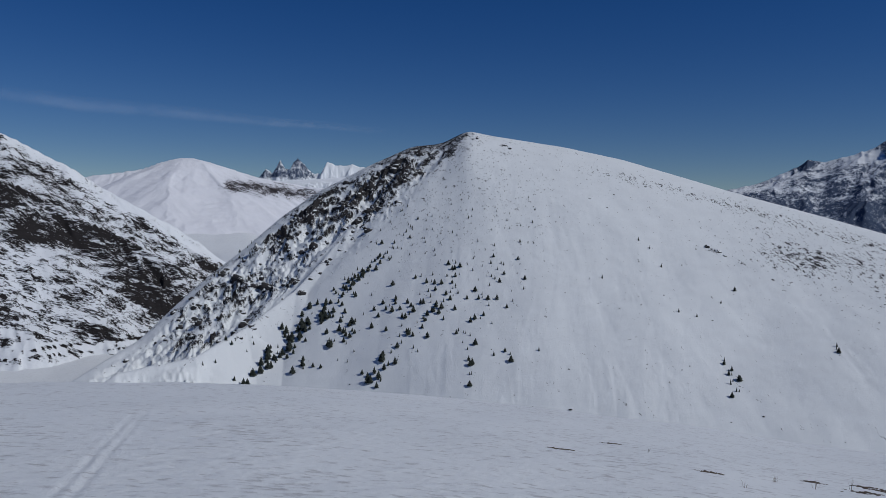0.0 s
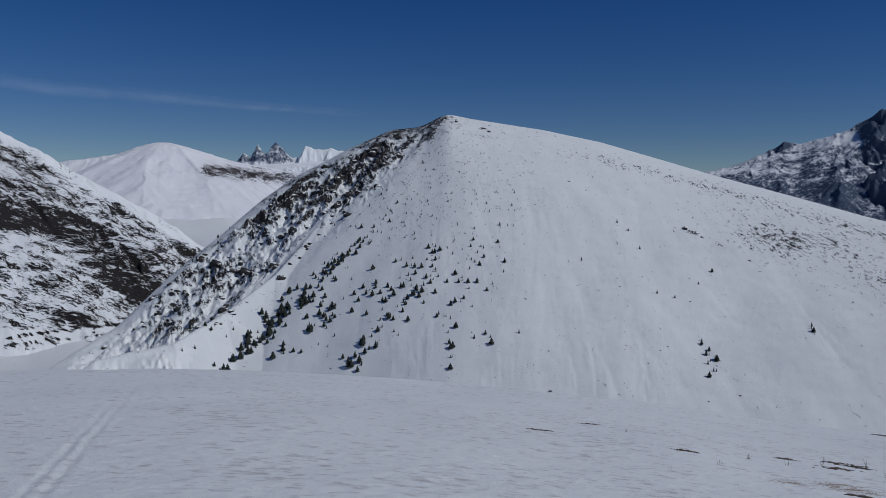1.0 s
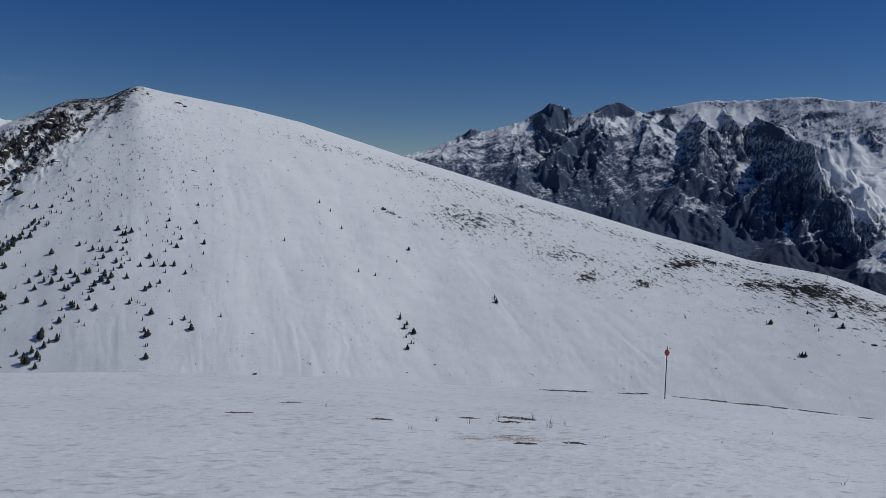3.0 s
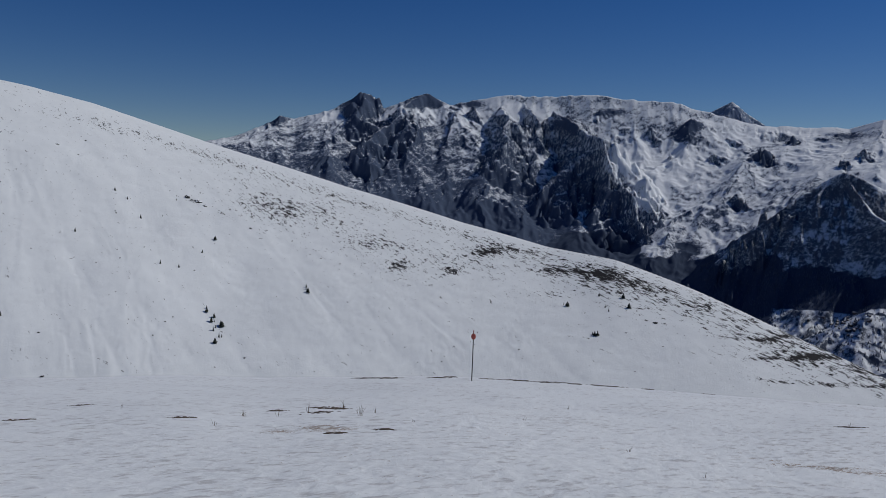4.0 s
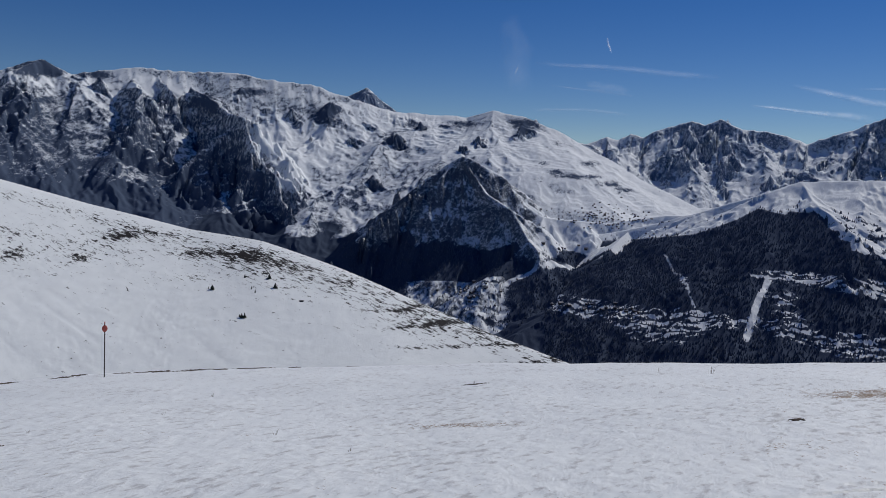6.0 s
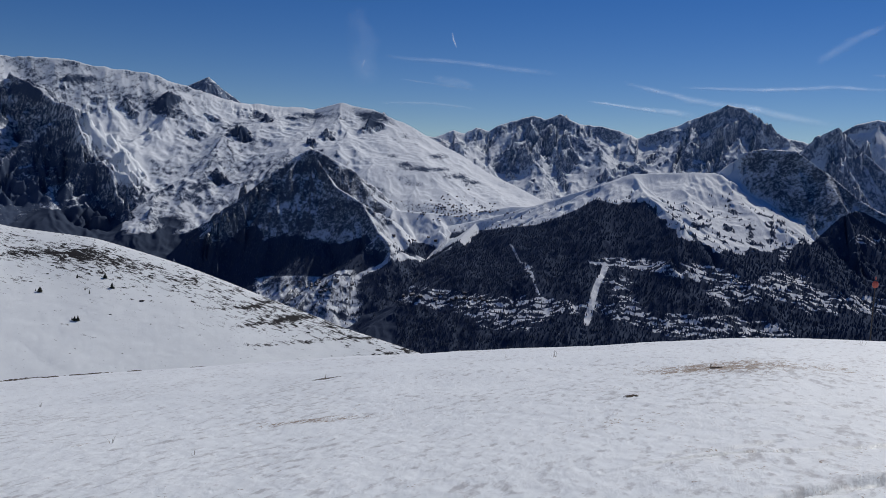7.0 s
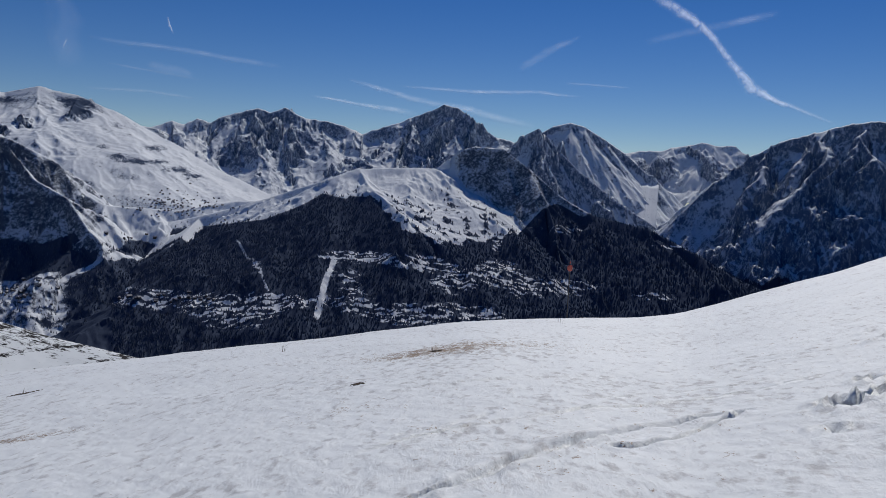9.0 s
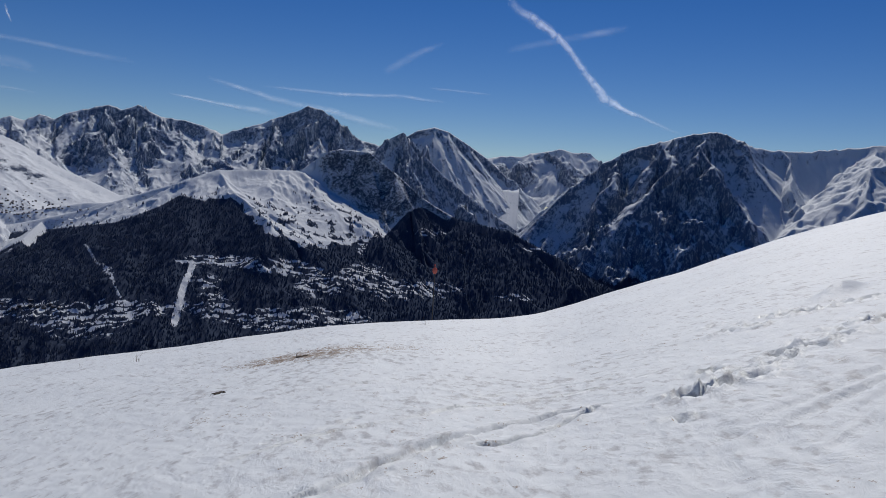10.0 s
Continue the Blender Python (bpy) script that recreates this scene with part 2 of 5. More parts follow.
def snow_near(name):
    """Spring snow under foot: icy grains, dirt and bare flecks."""
    m, tree, bsdf = shader(name)
    grains = noise_node(tree, 0.05, 6, 0.7)
    crust = noise_node(tree, 0.20, 8, 0.72, (0.6, 1, 1), (0, 0, 40), 0.6)
    wide = noise_node(tree, 9.0, 4, 0.5)
    base = mix_colour(tree, wide, (0.84, 0.875, 0.88), (0.76, 0.795, 0.80))
    base = mix_colour(tree, cover(tree, "dirt", math_node(tree, "ADD", math_node(tree, "MULTIPLY", crust, 0.5), math_node(tree, "MULTIPLY", grains, 0.5)), 0.09, 3.2), base, (0.25, 0.175, 0.105))
    fleck = node(tree, "ShaderNodeMapRange")
    fleck.inputs["From Min"].default_value, fleck.inputs["From Max"].default_value = 0.532, 0.64
    fleck.inputs["To Max"].default_value = 0.6
    tree.links.new(math_node(tree, "ADD", math_node(tree, "MULTIPLY", noise_node(tree, 0.16, 4, 0.6, (0.5, 1, 1), (0, 0, 40)), 0.75), math_node(tree, "MULTIPLY", noise_node(tree, 2.5, 4, 0.6), 0.25)), fleck.inputs["Value"])
    base = mix_colour(tree, fleck.outputs[0], base, (0.34, 0.33, 0.33))
    broad = noise_node(tree, 30.0, 9, 0.65, warp=0.4)
    base = mix_colour(tree, cover(tree, "rock", broad), base, (0.07, 0.06, 0.055))
    base = mix_colour(tree, cover(tree, "wood", broad), base, (0.016, 0.020, 0.026))
    tree.links.new(base, bsdf.inputs["Base Color"])
    rough = node(tree, "ShaderNodeMapRange")
    rough.inputs["From Min"].default_value, rough.inputs["From Max"].default_value = 0.35, 0.7
    rough.inputs["To Min"].default_value, rough.inputs["To Max"].default_value = 0.75, 0.38
    tree.links.new(grains, rough.inputs["Value"])
    tree.links.new(rough.outputs[0], bsdf.inputs["Roughness"])
    bsdf.inputs["Specular IOR Level"].default_value = 0.35
    b1 = node(tree, "ShaderNodeBump", Strength=0.7, Distance=0.045)
    tree.links.new(crust, b1.inputs["Height"])
    b2 = node(tree, "ShaderNodeBump", Strength=0.5, Distance=0.009)
    tree.links.new(grains, b2.inputs["Height"])
    tree.links.new(b1.outputs[0], b2.inputs["Normal"])
    tree.links.new(b2.outputs[0], bsdf.inputs["Normal"])
    return m


SNOW_NEAR = snow_near("spring_snow")
HILL = alpine("hill_snow", 5, rock=((0.016, 0.017, 0.02), (0.06, 0.056, 0.055)), snow=(0.78, 0.82, 0.83), heath=True)
WHITE = alpine("white_snow", 30, rock=((0.03, 0.03, 0.035), (0.10, 0.09, 0.09)), snow=(0.82, 0.84, 0.88))
LEFT = alpine("left_slope", 13, rock=((0.014, 0.014, 0.016), (0.045, 0.041, 0.040)), stretch=(0.3, 1, 1), turn=(0, -33, 0), sharp=0.04, spread=3.2)
# aerial haze is painted into these two: rock blued, the farther one lightened too
HAZED_RANGE = alpine("hazed_far_rock", 12, stretch=(1, 1, 0.5), rock=((0.036, 0.056, 0.10), (0.10, 0.128, 0.185)), spread=2.6)
HAZED_FARTHEST = alpine("hazed_distant_rock", 12, stretch=(1, 1, 0.45), rock=((0.095, 0.135, 0.21), (0.20, 0.25, 0.335)), spread=2.8)
# rock and forest colours raised towards blue for the haze over the valley
HAZED_WOODED = alpine("hazed_wooded_slope", 12, rock=((0.065, 0.082, 0.115), (0.15, 0.17, 0.205)), wood=((0.04, 0.056, 0.092), (0.08, 0.10, 0.145)))


# ---- the near snowfield and the valleys, one sheet to the horizon ----
BRINK_AZ = [-180, -165, -150, -140, -132, -125, -119, -112, -108, -102, -95, -84, -72, -60, -45, -25, -12, 0, 15, 30, 60, 110, 150, 180]
BRINK_EL = [7.5, 6.0, 4.5, 3.0, 0.3, -2.3, -4.9, -7.8, -9.2, -9.75, -10.42, -11.95, -13.22, -14.05, -14.3, -14.4, -13.8, -13.0, -11.8, -10.8, -8.0, 2.0, 6.0, 7.5]
BRINK_D = [60, 60, 60, 55, 50, 46, 42, 36, 30, 27, 26, 26, 28, 31, 35, 36, 36, 36, 36, 36, 40, 50, 60, 60]
FLOOR_AZ = [-180, -140, -120, -70, -50, -20, 5, 14, 30, 45, 80, 180]
FLOOR_NEAR = [-60, -200, -520, -520, -330, -140, -110, -125, -135, -130, -100, -60]
FLOOR_FAR = [-60, -300, -520, -520, -420, -300, -60, -20, -20, -20, -60, -60]

FOOTPRINTS = [(-117.9, 7.84), (-118.3, 8.84), (-118.9, 8.64), (-119.5, 8.72), (-120.2, 9.77), (-120.5, 9.03), (-122.0, 9.36), (-122.6, 8.88), (-123.7, 9.31), (-124.2, 9.9), (-124.8, 9.51), (-125.5, 10.37), (-126.5, 9.95), (-127.6, 11.2), (-127.9, 10.37),
              (-128.3, 10.81), (-129.3, 11.23), (-130.1, 11.33), (-120.5, 14.4), (-121.4, 13.2), (-122.2, 13.8), (-123.3, 13.05), (-124.2, 13.9), (-125.1, 13.5), (-126.1, 13.4), (-127.0, 13.4), (-128.2, 13.5), (-129.5, 13.5)]
# ski tracks: half width, depth, (bearing, distance) along them
TRACKS = [(0.055, 0.075, [(-94.9, 6.47), (-97.1, 6.84), (-99.9, 7.36), (-103.3, 8.06), (-106.5, 8.75), (-110.5, 9.25), (-113.2, 9.31)]), (0.03, 0.05, [(-88, 5.9), (-93, 6.2), (-96.6, 6.62), (-99.1, 7.05), (-102.5, 7.7), (-104.5, 8.2)]),
          (0.04, 0.07, [(-105.3, 7.74), (-108.1, 8.12), (-111.0, 8.73), (-113.2, 9.24)]), (0.03, 0.035, [(-86, 7.6), (-90.7, 8.08), (-95.1, 8.59), (-99.6, 9.04), (-104.2, 9.84), (-108.9, 10.47), (-113.3, 10.6), (-118.6, 10.9)]),
          (0.025, 0.025, [(-90.7, 8.52), (-94.0, 8.78), (-96.8, 9.32)]), (0.03, 0.03, [(-104.3, 10.79), (-110.6, 11.39), (-114.7, 11.3)]), (0.03, 0.02, [(-92, 12), (-98, 12.4), (-107, 13.4)]),
          (0.06, 0.016, [(-122.5, 6.49), (-125.3, 7.12), (-129.4, 7.81)]), (0.06, 0.016, [(-124.7, 6.11), (-127.3, 6.68), (-129.2, 7.23), (-134, 8.2)]), (0.06, 0.016, [(-120.5, 6.82), (-124.0, 7.4), (-127.7, 7.93), (-133, 8.8)]), (0.06, 0.016, [(-125.7, 5.95), (-129.0, 6.68), (-134, 7.6)]),
          (0.035, 0.012, [(30.5, 7.0), (27.6, 8.3), (24.5, 11.5), (21.7, 18.5), (20.6, 24)]), (0.035, 0.012, [(28.8, 7.0), (26.2, 8.3), (23.5, 11.5), (21.1, 18.5), (20.2, 24)])]


def relief(x, y, r):
    """Small forms of the near snow: sastrugi, ski tracks and footprints."""
    c, s = math.cos(radians(35)), math.sin(radians(35))
    u, v = x * c + y * s, -x * s + y * c
    z = 0.10 * fbm(x, y, 9.0, 3, 5) + 0.010 * fbm(u / 2.2, v, 0.9, 3, 11) + 0.008 * fbm(u / 1.5, v, 0.22, 4, 17, 0.65)
    for n, (wide, depth, line) in enumerate(TRACKS):
        a = bearing(x, y)
        at = (a > min(p[0] for p in line) - 6) & (a < max(p[0] for p in line) + 6) & (r > min(p[1] for p in line) - 1) & (r < max(p[1] for p in line) + 1)
        px, py = x[at], y[at]
        d = near_line(px, py, line) + 0.03 * fbm(px, py, 0.8, 2, 40 + n)
        deep = 1.5 * depth * np.clip(0.85 + 0.6 * fbm(px, py, 0.9, 3, 45 + n), 0.3, 1.5)
        z[at] += 0.5 * deep * np.exp(-(((d - 2.6 * wide) / (1.4 * wide)) ** 2)) * (0.6 + 0.8 * fbm(px, py, 0.5, 2, 44)) - deep * (1 - smooth(d, 0.7 * wide, 1.7 * wide))
    for n, (az, d) in enumerate(FOOTPRINTS):
        cx, cy, _ = spot(az, 0, d)
        at = (np.abs(x - cx) < 0.7) & (np.abs(y - cy) < 0.7)
        px, py = x[at] - cx, y[at] - cy
        big = 1.05 if n == 1 else 0.6 + 0.5 * ((n * 7) % 5) / 4
        q = (np.hypot(px, py) + 0.12 * fbm(x[at], y[at], 0.16, 3, 71)) / big
        z[at] += 0.035 * np.exp(-(((q - 0.19) / 0.07) ** 2)) * (1 + 1.2 * fbm(x[at], y[at], 0.12, 2, 73)) - 0.10 * big * (1 - smooth(q, 0.04, 0.19))
    cx, cy, _ = spot(-128.1, 0, 15.2)
    u, v = (x - cx) * 0.62 + (y - cy) * -0.79, (x - cx) * 0.79 + (y - cy) * 0.62
    z = z + 0.22 * np.exp(-((v / 0.28) ** 2) - (u / 0.75) ** 2)
    streaks = smooth(-bearing(x, y), 112, 122) * (1 - smooth(r, 9, 13))
    c, s = math.cos(radians(-20)), math.sin(radians(-20))
    z = z + 0.03 * streaks * fbm((x * c + y * s) / 5, -x * s + y * c, 0.4, 3, 81)
    return z * np.clip(r / 3, 0.2, 1) * (1 - smooth(r, 60, 120))


def lie_of_land(x, y):
    """Height of the sheet without its small forms."""
    r, az = np.hypot(x, y), bearing(x, y)
    brink = np.interp(az, BRINK_AZ, BRINK_D)
    soft = sum(np.interp((az + k + 180) % 360 - 180, BRINK_AZ, BRINK_EL) for k in (-2, -1, 0, 1, 2)) / 5
    a = np.tan(np.radians(soft)) + EYE / brink
    past = np.maximum(r - brink, 0)
    z = a * r - 0.4 * (past - 14 * np.log1p(past / 14)) * smooth(-soft, -6, 8)
    near, far = np.interp(az, FLOOR_AZ, FLOOR_NEAR), np.interp(az, FLOOR_AZ, FLOOR_FAR)
    floor = near + (far - near) * smooth(r, 900, 2600) + 10 * fbm(x, y, 300, 5, 3) * smooth(r, 300, 900)
    z = np.where(r < 60, z, blend_max(z, floor, 12.0))
    return z


def ground_form(x, y):
    z = lie_of_land(x, y)
    r = np.hypot(x, y)
    near = r < 120
    z[near] += relief(x[near], y[near], r[near])
    return z


DIRT = [(-92.4, 17.0, 1.6, 0.6, 0.46), (-96, 18.2, 2.4, 0.6, 0.28), (-115.0, 16.0, 0.4, 0.1, 0.3), (-87.5, 10.5, 1.2, 0.25, 0.16), (-65.3, 13, 1.2, 0.2, 0.35), (-29.2, 14.0, 0.7, 0.3, 0.5), (-25.8, 13.7, 0.3, 0.12, 0.35), (-79, 5.6, 0.4, 0.2, 0.3)]


def ground_cover(x, y, z, slope, bulge):
    r, az = np.hypot(x, y), bearing(x, y)
    dirt = 0.02 + 0.10 * smooth(-az, -10, 40) * (1 - smooth(r, 40, 70)) + 0.10 * fbm(x, y, 4, 3, 9)
    for a, d, wide, deep, amount in DIRT:
        px, py, _ = spot(a, 0, d)
        c, s = math.cos(radians(a)), math.sin(radians(a))
        u, v = (x - px) * c + (y - py) * s, -(x - px) * s + (y - py) * c
        dirt = dirt + amount * np.exp(-((u / wide) ** 2) - (v / (deep * 2)) ** 2)
    left = smooth(az, 4, 10) * (1 - smooth(az, 60, 80)) * smooth(r, 300, 600)
    dark = smooth(-az, 38, 50) * (1 - smooth(-az, 140, 150)) * smooth(r, 300, 700)
    return {"dirt": dirt * (1 - smooth(r, 80, 200)), "rock": 0.14 * left, "wood": 1.2 * dark}


near_r = np.exp(np.concatenate([np.log([0.002, 0.06, 0.12, 0.19]), np.arange(math.log(0.25), math.log(4), 0.022), np.arange(math.log(4), math.log(17), 0.0065), np.arange(math.log(17), math.log(60), 0.0125)]))
far_r = np.exp(np.linspace(math.log(60.6), math.log(4900), 120))
ground_az = np.concatenate([np.arange(180, 40, -3.0), np.arange(40, -146, -0.25), np.arange(-146, -180.1, -2.0)])
ground_height = sheet("ground", ground_az, np.concatenate([near_r, far_r]), ground_form, ground_cover, SNOW_NEAR,
      "wind-crusted spring snow with dirt flecks, tracks and footprints", "snow ground")


# ---- the snow hill across the gully ----
HILL_CREST = [(-1.7, 6.42, 720), (-3.3, 6.08, 721), (-4.7, 5.85, 722), (-8.7, 5.22, 722), (-12.7, 4.36, 718), (-16.6, 3.2, 710), (-20.3, 2.05, 703), (-29.5, -0.6, 675), (-38, -2.95, 635),
              (-44.4, -4.55, 600), (-49.3, -5.25, 575), (-54.7, -7.0, 545), (-60.7, -9.4, 510), (-66.4, -11.5, 480), (-72.5, -13.4, 450), (-80, -17, 430)]
HILL_LEFT = [(-1.7, 6.42, 720), (0.2, 5.42, 725), (2.3, 5.2, 728), (5.5, 3.7, 735), (9.1, 1.75, 740), (11.5, 0.05, 735), (14.3, -2.4, 720), (17.3, -4.8, 690), (21, -8.5, 640), (25, -10.9, 600), (30, -14, 560)]
HILL_ARETE = [(0.2, 5.3, 725), (3.0, 3.0, 700), (6.0, -0.3, 655), (10.5, -5.2, 580), (14, -7.8, 540), (17.5, -9.8, 505), (22.5, -10.6, 500), (26, -13, 480)]


HILL_LINE = HILL_LEFT[:0:-1] + HILL_CREST
LINE_AZ = np.array([p[0] for p in HILL_LINE])[::-1]
LINE_Z = np.array([spot(*p)[2] for p in HILL_LINE])[::-1]
LINE_R = np.array([p[2] for p in HILL_LINE])[::-1]


def hill_form(x, y):
    """The hill's large form: height, drop below its crests and whether the shoulder ridge carries it."""
    r, az = np.hypot(x, y), bearing(x, y)
    line = eased(az, LINE_AZ, LINE_R, 6.0)
    down = smooth(line - r, 0, 170)
    top = eased(az, LINE_AZ, LINE_Z, 0.5) * (1 - down) + down * (eased(az - 4, LINE_AZ, LINE_Z, 9.0) + eased(az + 4, LINE_AZ, LINE_Z, 9.0)) / 2
    steep = eased(az, [-80, -60, -35, -6, 5, 12, 30], [0.32, 0.28, 0.33, 0.53, 0.50, 0.44, 0.44], 3.0)
    ahead = line - r
    fall = np.where(ahead > 0, steep * (ahead - 16 * (1 - np.exp(-ahead / 16)) * 0.7), -0.4 * ahead)
    z = top - fall
    c = crest(x, y, HILL_ARETE, (0.54, 0.95))[0]
    drop = np.minimum(fall, 0.6 * near_line(x, y, [(p[0], p[2]) for p in HILL_ARETE]) + np.maximum(z - c, 0))
    return blend_max(z, c, 4 + 18 * smooth(fall, 20, 110)), drop


def hill_shape(A, r, x, y):
    az = bearing(x, y)
    z, fall = hill_form(x, y)
    ux, uy = -x / r, -y / r
    round_off = sum(hill_form(x + k * (ux * c - uy * s), y + k * (ux * s + uy * c))[0] for k in (16, 36) for c, s in ((1, 0), (-1, 0), (0, 1), (0, -1))) / 8
    z = z + (round_off - z) * smooth(fall, 18, 60)
    el = np.degrees(np.arctan2(z - EYE, r))
    craggy = smooth(az - np.interp(el, [-10, -7.5, -5, -0.5, 3, 6], [17, 13.5, 10, 5.2, 1.6, -1]), -1.8, 2.2)
    z = z + 2.6 * fbm(x, y, 150, 3, 21) * smooth(fall, 4, 60)
    z = z - 0.6 * ridged(r * np.radians(az), r * 0.2, 40, 3, 29) * smooth(fall, 20, 80) * (1 - craggy)
    z = z + (5.0 * ridged(r * np.radians(az) * 0.9 + 0.3 * r, r * 0.6, 34, 4, 33) - 1.8) * craggy * smooth(fall, 0.5, 14)
    z = z + (0.22 + 1.3 * craggy) * fbm(x, y, 17, 4, 37) * smooth(fall, -1, 6)
    z = z + gullies(A, r, x, y, z, 48.0, 4, 1.1, 39) * craggy * smooth(fall, 0.5, 12)
    z = z + gullies(A, r, x, y, z, 95.0, 3, 0.07, 41) * (1 - craggy) * smooth(fall, 10, 50)
    return z


def spots(b, el, patches):
    """Cover gathered in patches of (bearing, height angle, half width, half height, amount)."""
    return sum(q * np.exp(-(((b - a) / w) ** 2) - ((el - e) / h) ** 2) for a, e, w, h, q in patches)


def hill_cover(x, y, z, slope, bulge):
    r, az = np.hypot(x, y), bearing(x, y)
    el = np.degrees(np.arctan2(z - EYE, r))
    line = np.interp(el, [-10, -7.5, -5, -0.5, 3, 6], [16.2, 12.7, 9.0, 4.3, 1.0, -1.5])
    crag = smooth(az - line, -1.2, 1.0) * (0.16 + 0.34 * smooth(slope, 0.6, 1.5) + 0.14 * np.clip(bulge / 0.8, -1, 1)) * smooth(el, -11.8, -8)
    crag = crag * (0.9 + 0.5 * fbm(x, y, 60, 3, 51)) + 0.10 * smooth(az - line, -4, 0) * smooth(el, -2, 2)
    top = 0.20 * np.exp(-(((az + 1.0) / 5.0) ** 2) - ((el - 5.4) / 1.5) ** 2)
    knoll = 0.35 * np.exp(-(((az + 19.0) / 0.75) ** 2) - ((el + 1.9 - 0.35 * (az + 19)) / 0.33) ** 2)
    lane = el - np.interp(-az, [14, 20, 28, 34, 40, 50, 60, 70], [1.2, -1.2, -3.6, -6.2, -6.9, -7.4, -10.6, -12.8])
    heath = 0.30 * np.exp(-(((lane - 0.4) / 1.9) ** 2)) * smooth(-az, 17, 24) * (0.75 + 0.7 * fbm(x, y, 70, 3, 57))
    scrub = 0.05 * smooth(-az, 42, 50) * np.exp(-(((lane - 0.6) / 1.2) ** 2)) + 0.03 * smooth(-az, 54, 62) + 0.24 * smooth(-az, 55, 60) * smooth(np.abs((z / 7.0 + 0.25 * fbm(x, y, 50, 2, 58)) % 1.0 - 0.5), 0.36, 0.46)
    crestside = 0.24 * smooth(-az, 7, 14) * (1 - smooth(-az, 42, 50)) * np.exp(-(((el - np.interp(-az, [8, 20, 30, 40, 50], [4.4, 1.3, -1.6, -4.3, -6.2])) / 0.45) ** 2))
    patches = spots(az, el, [(-40.3, -5.0, 1.4, 0.35, 0.50), (-48.5, -6.3, 2.2, 0.4, 0.30), (-51.5, -7.0, 2.2, 0.4, 0.26), (-55, -8.0, 2.2, 0.5, 0.26), (-33.4, -6.3, 0.8, 0.45, 0.45), (-37.5, -6.6, 0.9, 0.35, 0.38), (-45, -6.2, 1.6, 0.4, 0.26), (-44.5, -7.9, 1.0, 0.3, 0.22), (-26.5, -2.6, 2.6, 1.0, 0.08), (-61, -11.2, 2.0, 0.6, 0.05)])
    speck = 0.15 * np.exp(-(((az + 1) / 8) ** 2)) * smooth(el, -6, 2)
    return {"rock": 0.06 + crag + top + knoll + 0.05 * fbm(x, y, 60, 3, 55), "heath": 0.08 + patches + heath + scrub + crestside + speck, "wood": 0 * x}


HILL_AZ, HILL_R = np.arange(33, -83, -0.08), np.arange(300, 800, 1.8)
hill_height = sheet("snow_hill", HILL_AZ, HILL_R, hill_shape(*fan(HILL_AZ, HILL_R)), hill_cover, HILL,
      "broad snow-covered hill with a crag-studded shoulder and scattered heath", "hill")


def lands_on(height, az, el, near, far, step=1.0):
    """Where a sight line first meets a surface."""
    r = np.arange(near, far, step)
    a = radians(az)
    x, y = -math.sin(a) * r, math.cos(a) * r
    z = height(x, y)
    hit = np.nonzero(z >= EYE + r * math.tan(radians(el)))[0]
    return (float(x[hit[0]]), float(y[hit[0]]), float(z[hit[0]])) if len(hit) else None


# ---- mountains ----
def fishbone(line, every, length, descent, side, until, seed):
    """Arms that run down from a crest towards the viewer's valley, each a steep-sided rib."""
    g = random.Random(seed)
    pts = [Vector(spot(*p)) for p in line]
    arms, left = [], every * 0.5
    for a, b in zip(pts[:-1], pts[1:]):
        d = (b - a).xy.length
        while left < d:
            p = a.lerp(b, left / d)
            if bearing(p.x, p.y) < until:
                return arms
            turn = g.uniform(-32, 32)
            aim = Matrix.Rotation(radians(turn), 2) @ (-p.xy).normalized()
            aim2 = Matrix.Rotation(radians(turn + g.uniform(-35, 35)), 2) @ (-p.xy).normalized()
            l1, l2 = length * g.uniform(0.3, 0.7), length * g.uniform(0.3, 0.8)
            q = p.xy + aim * l1
            r = q + aim2 * l2
            z1 = p.z - 4 - l1 * descent * g.uniform(0.8, 1.3)
            z2 = z1 - l2 * descent * g.uniform(1.0, 1.5)
            arms.append((np.array([[p.x, p.y, p.z - 4], [q.x, q.y, z1], [r.x, r.y, z2]]), side * g.uniform(0.85, 1.15)))
            left += every * g.uniform(0.6, 1.4)
        left -= d
    return arms


def flank(x, y, line, feet):
    """A mountain flank: from the crest line down through rows of (bearing, (height angle, distance) from the foot up). Returns height, drop below the crest and the way along it."""
    az, r = bearing(x, y), np.hypot(x, y)
    keys = [-p[0] for p in line]
    levels = [(np.interp(-az, keys, [p[2] for p in line]), np.interp(-az, keys, [spot(*p)[2] for p in line]))]
    keys = [-f[0] for f in feet]
    for k in range(len(feet[0]) - 1, 0, -1):
        levels.append((eased(-az, keys, [f[k][1] for f in feet], 2.0), eased(-az, keys, [spot(f[0], *f[k])[2] for f in feet], 2.0)))
    d0, z0 = levels[0]

    def profile(r):
        z = z0 - 0.6 * np.abs(r - d0)
        for (da, za), (db, zb) in zip(levels[:-1], levels[1:]):
            z = np.where((r <= da) & (r > db), zb + (za - zb) * (r - db) / (da - db), z)
        return np.where(r <= levels[-1][0], levels[-1][1] - 0.7 * (levels[-1][0] - r), z)

    ease = np.minimum(140.0, np.abs(r - d0))
    z = (profile(r - ease) + profile(r - 0.5 * ease) + profile(r) + profile(r + 0.5 * ease) + profile(r + ease)) / 5
    z = np.where(r > d0, profile(r), z)
    return z, np.maximum(z0 - z, 0), np.radians(az) * d0


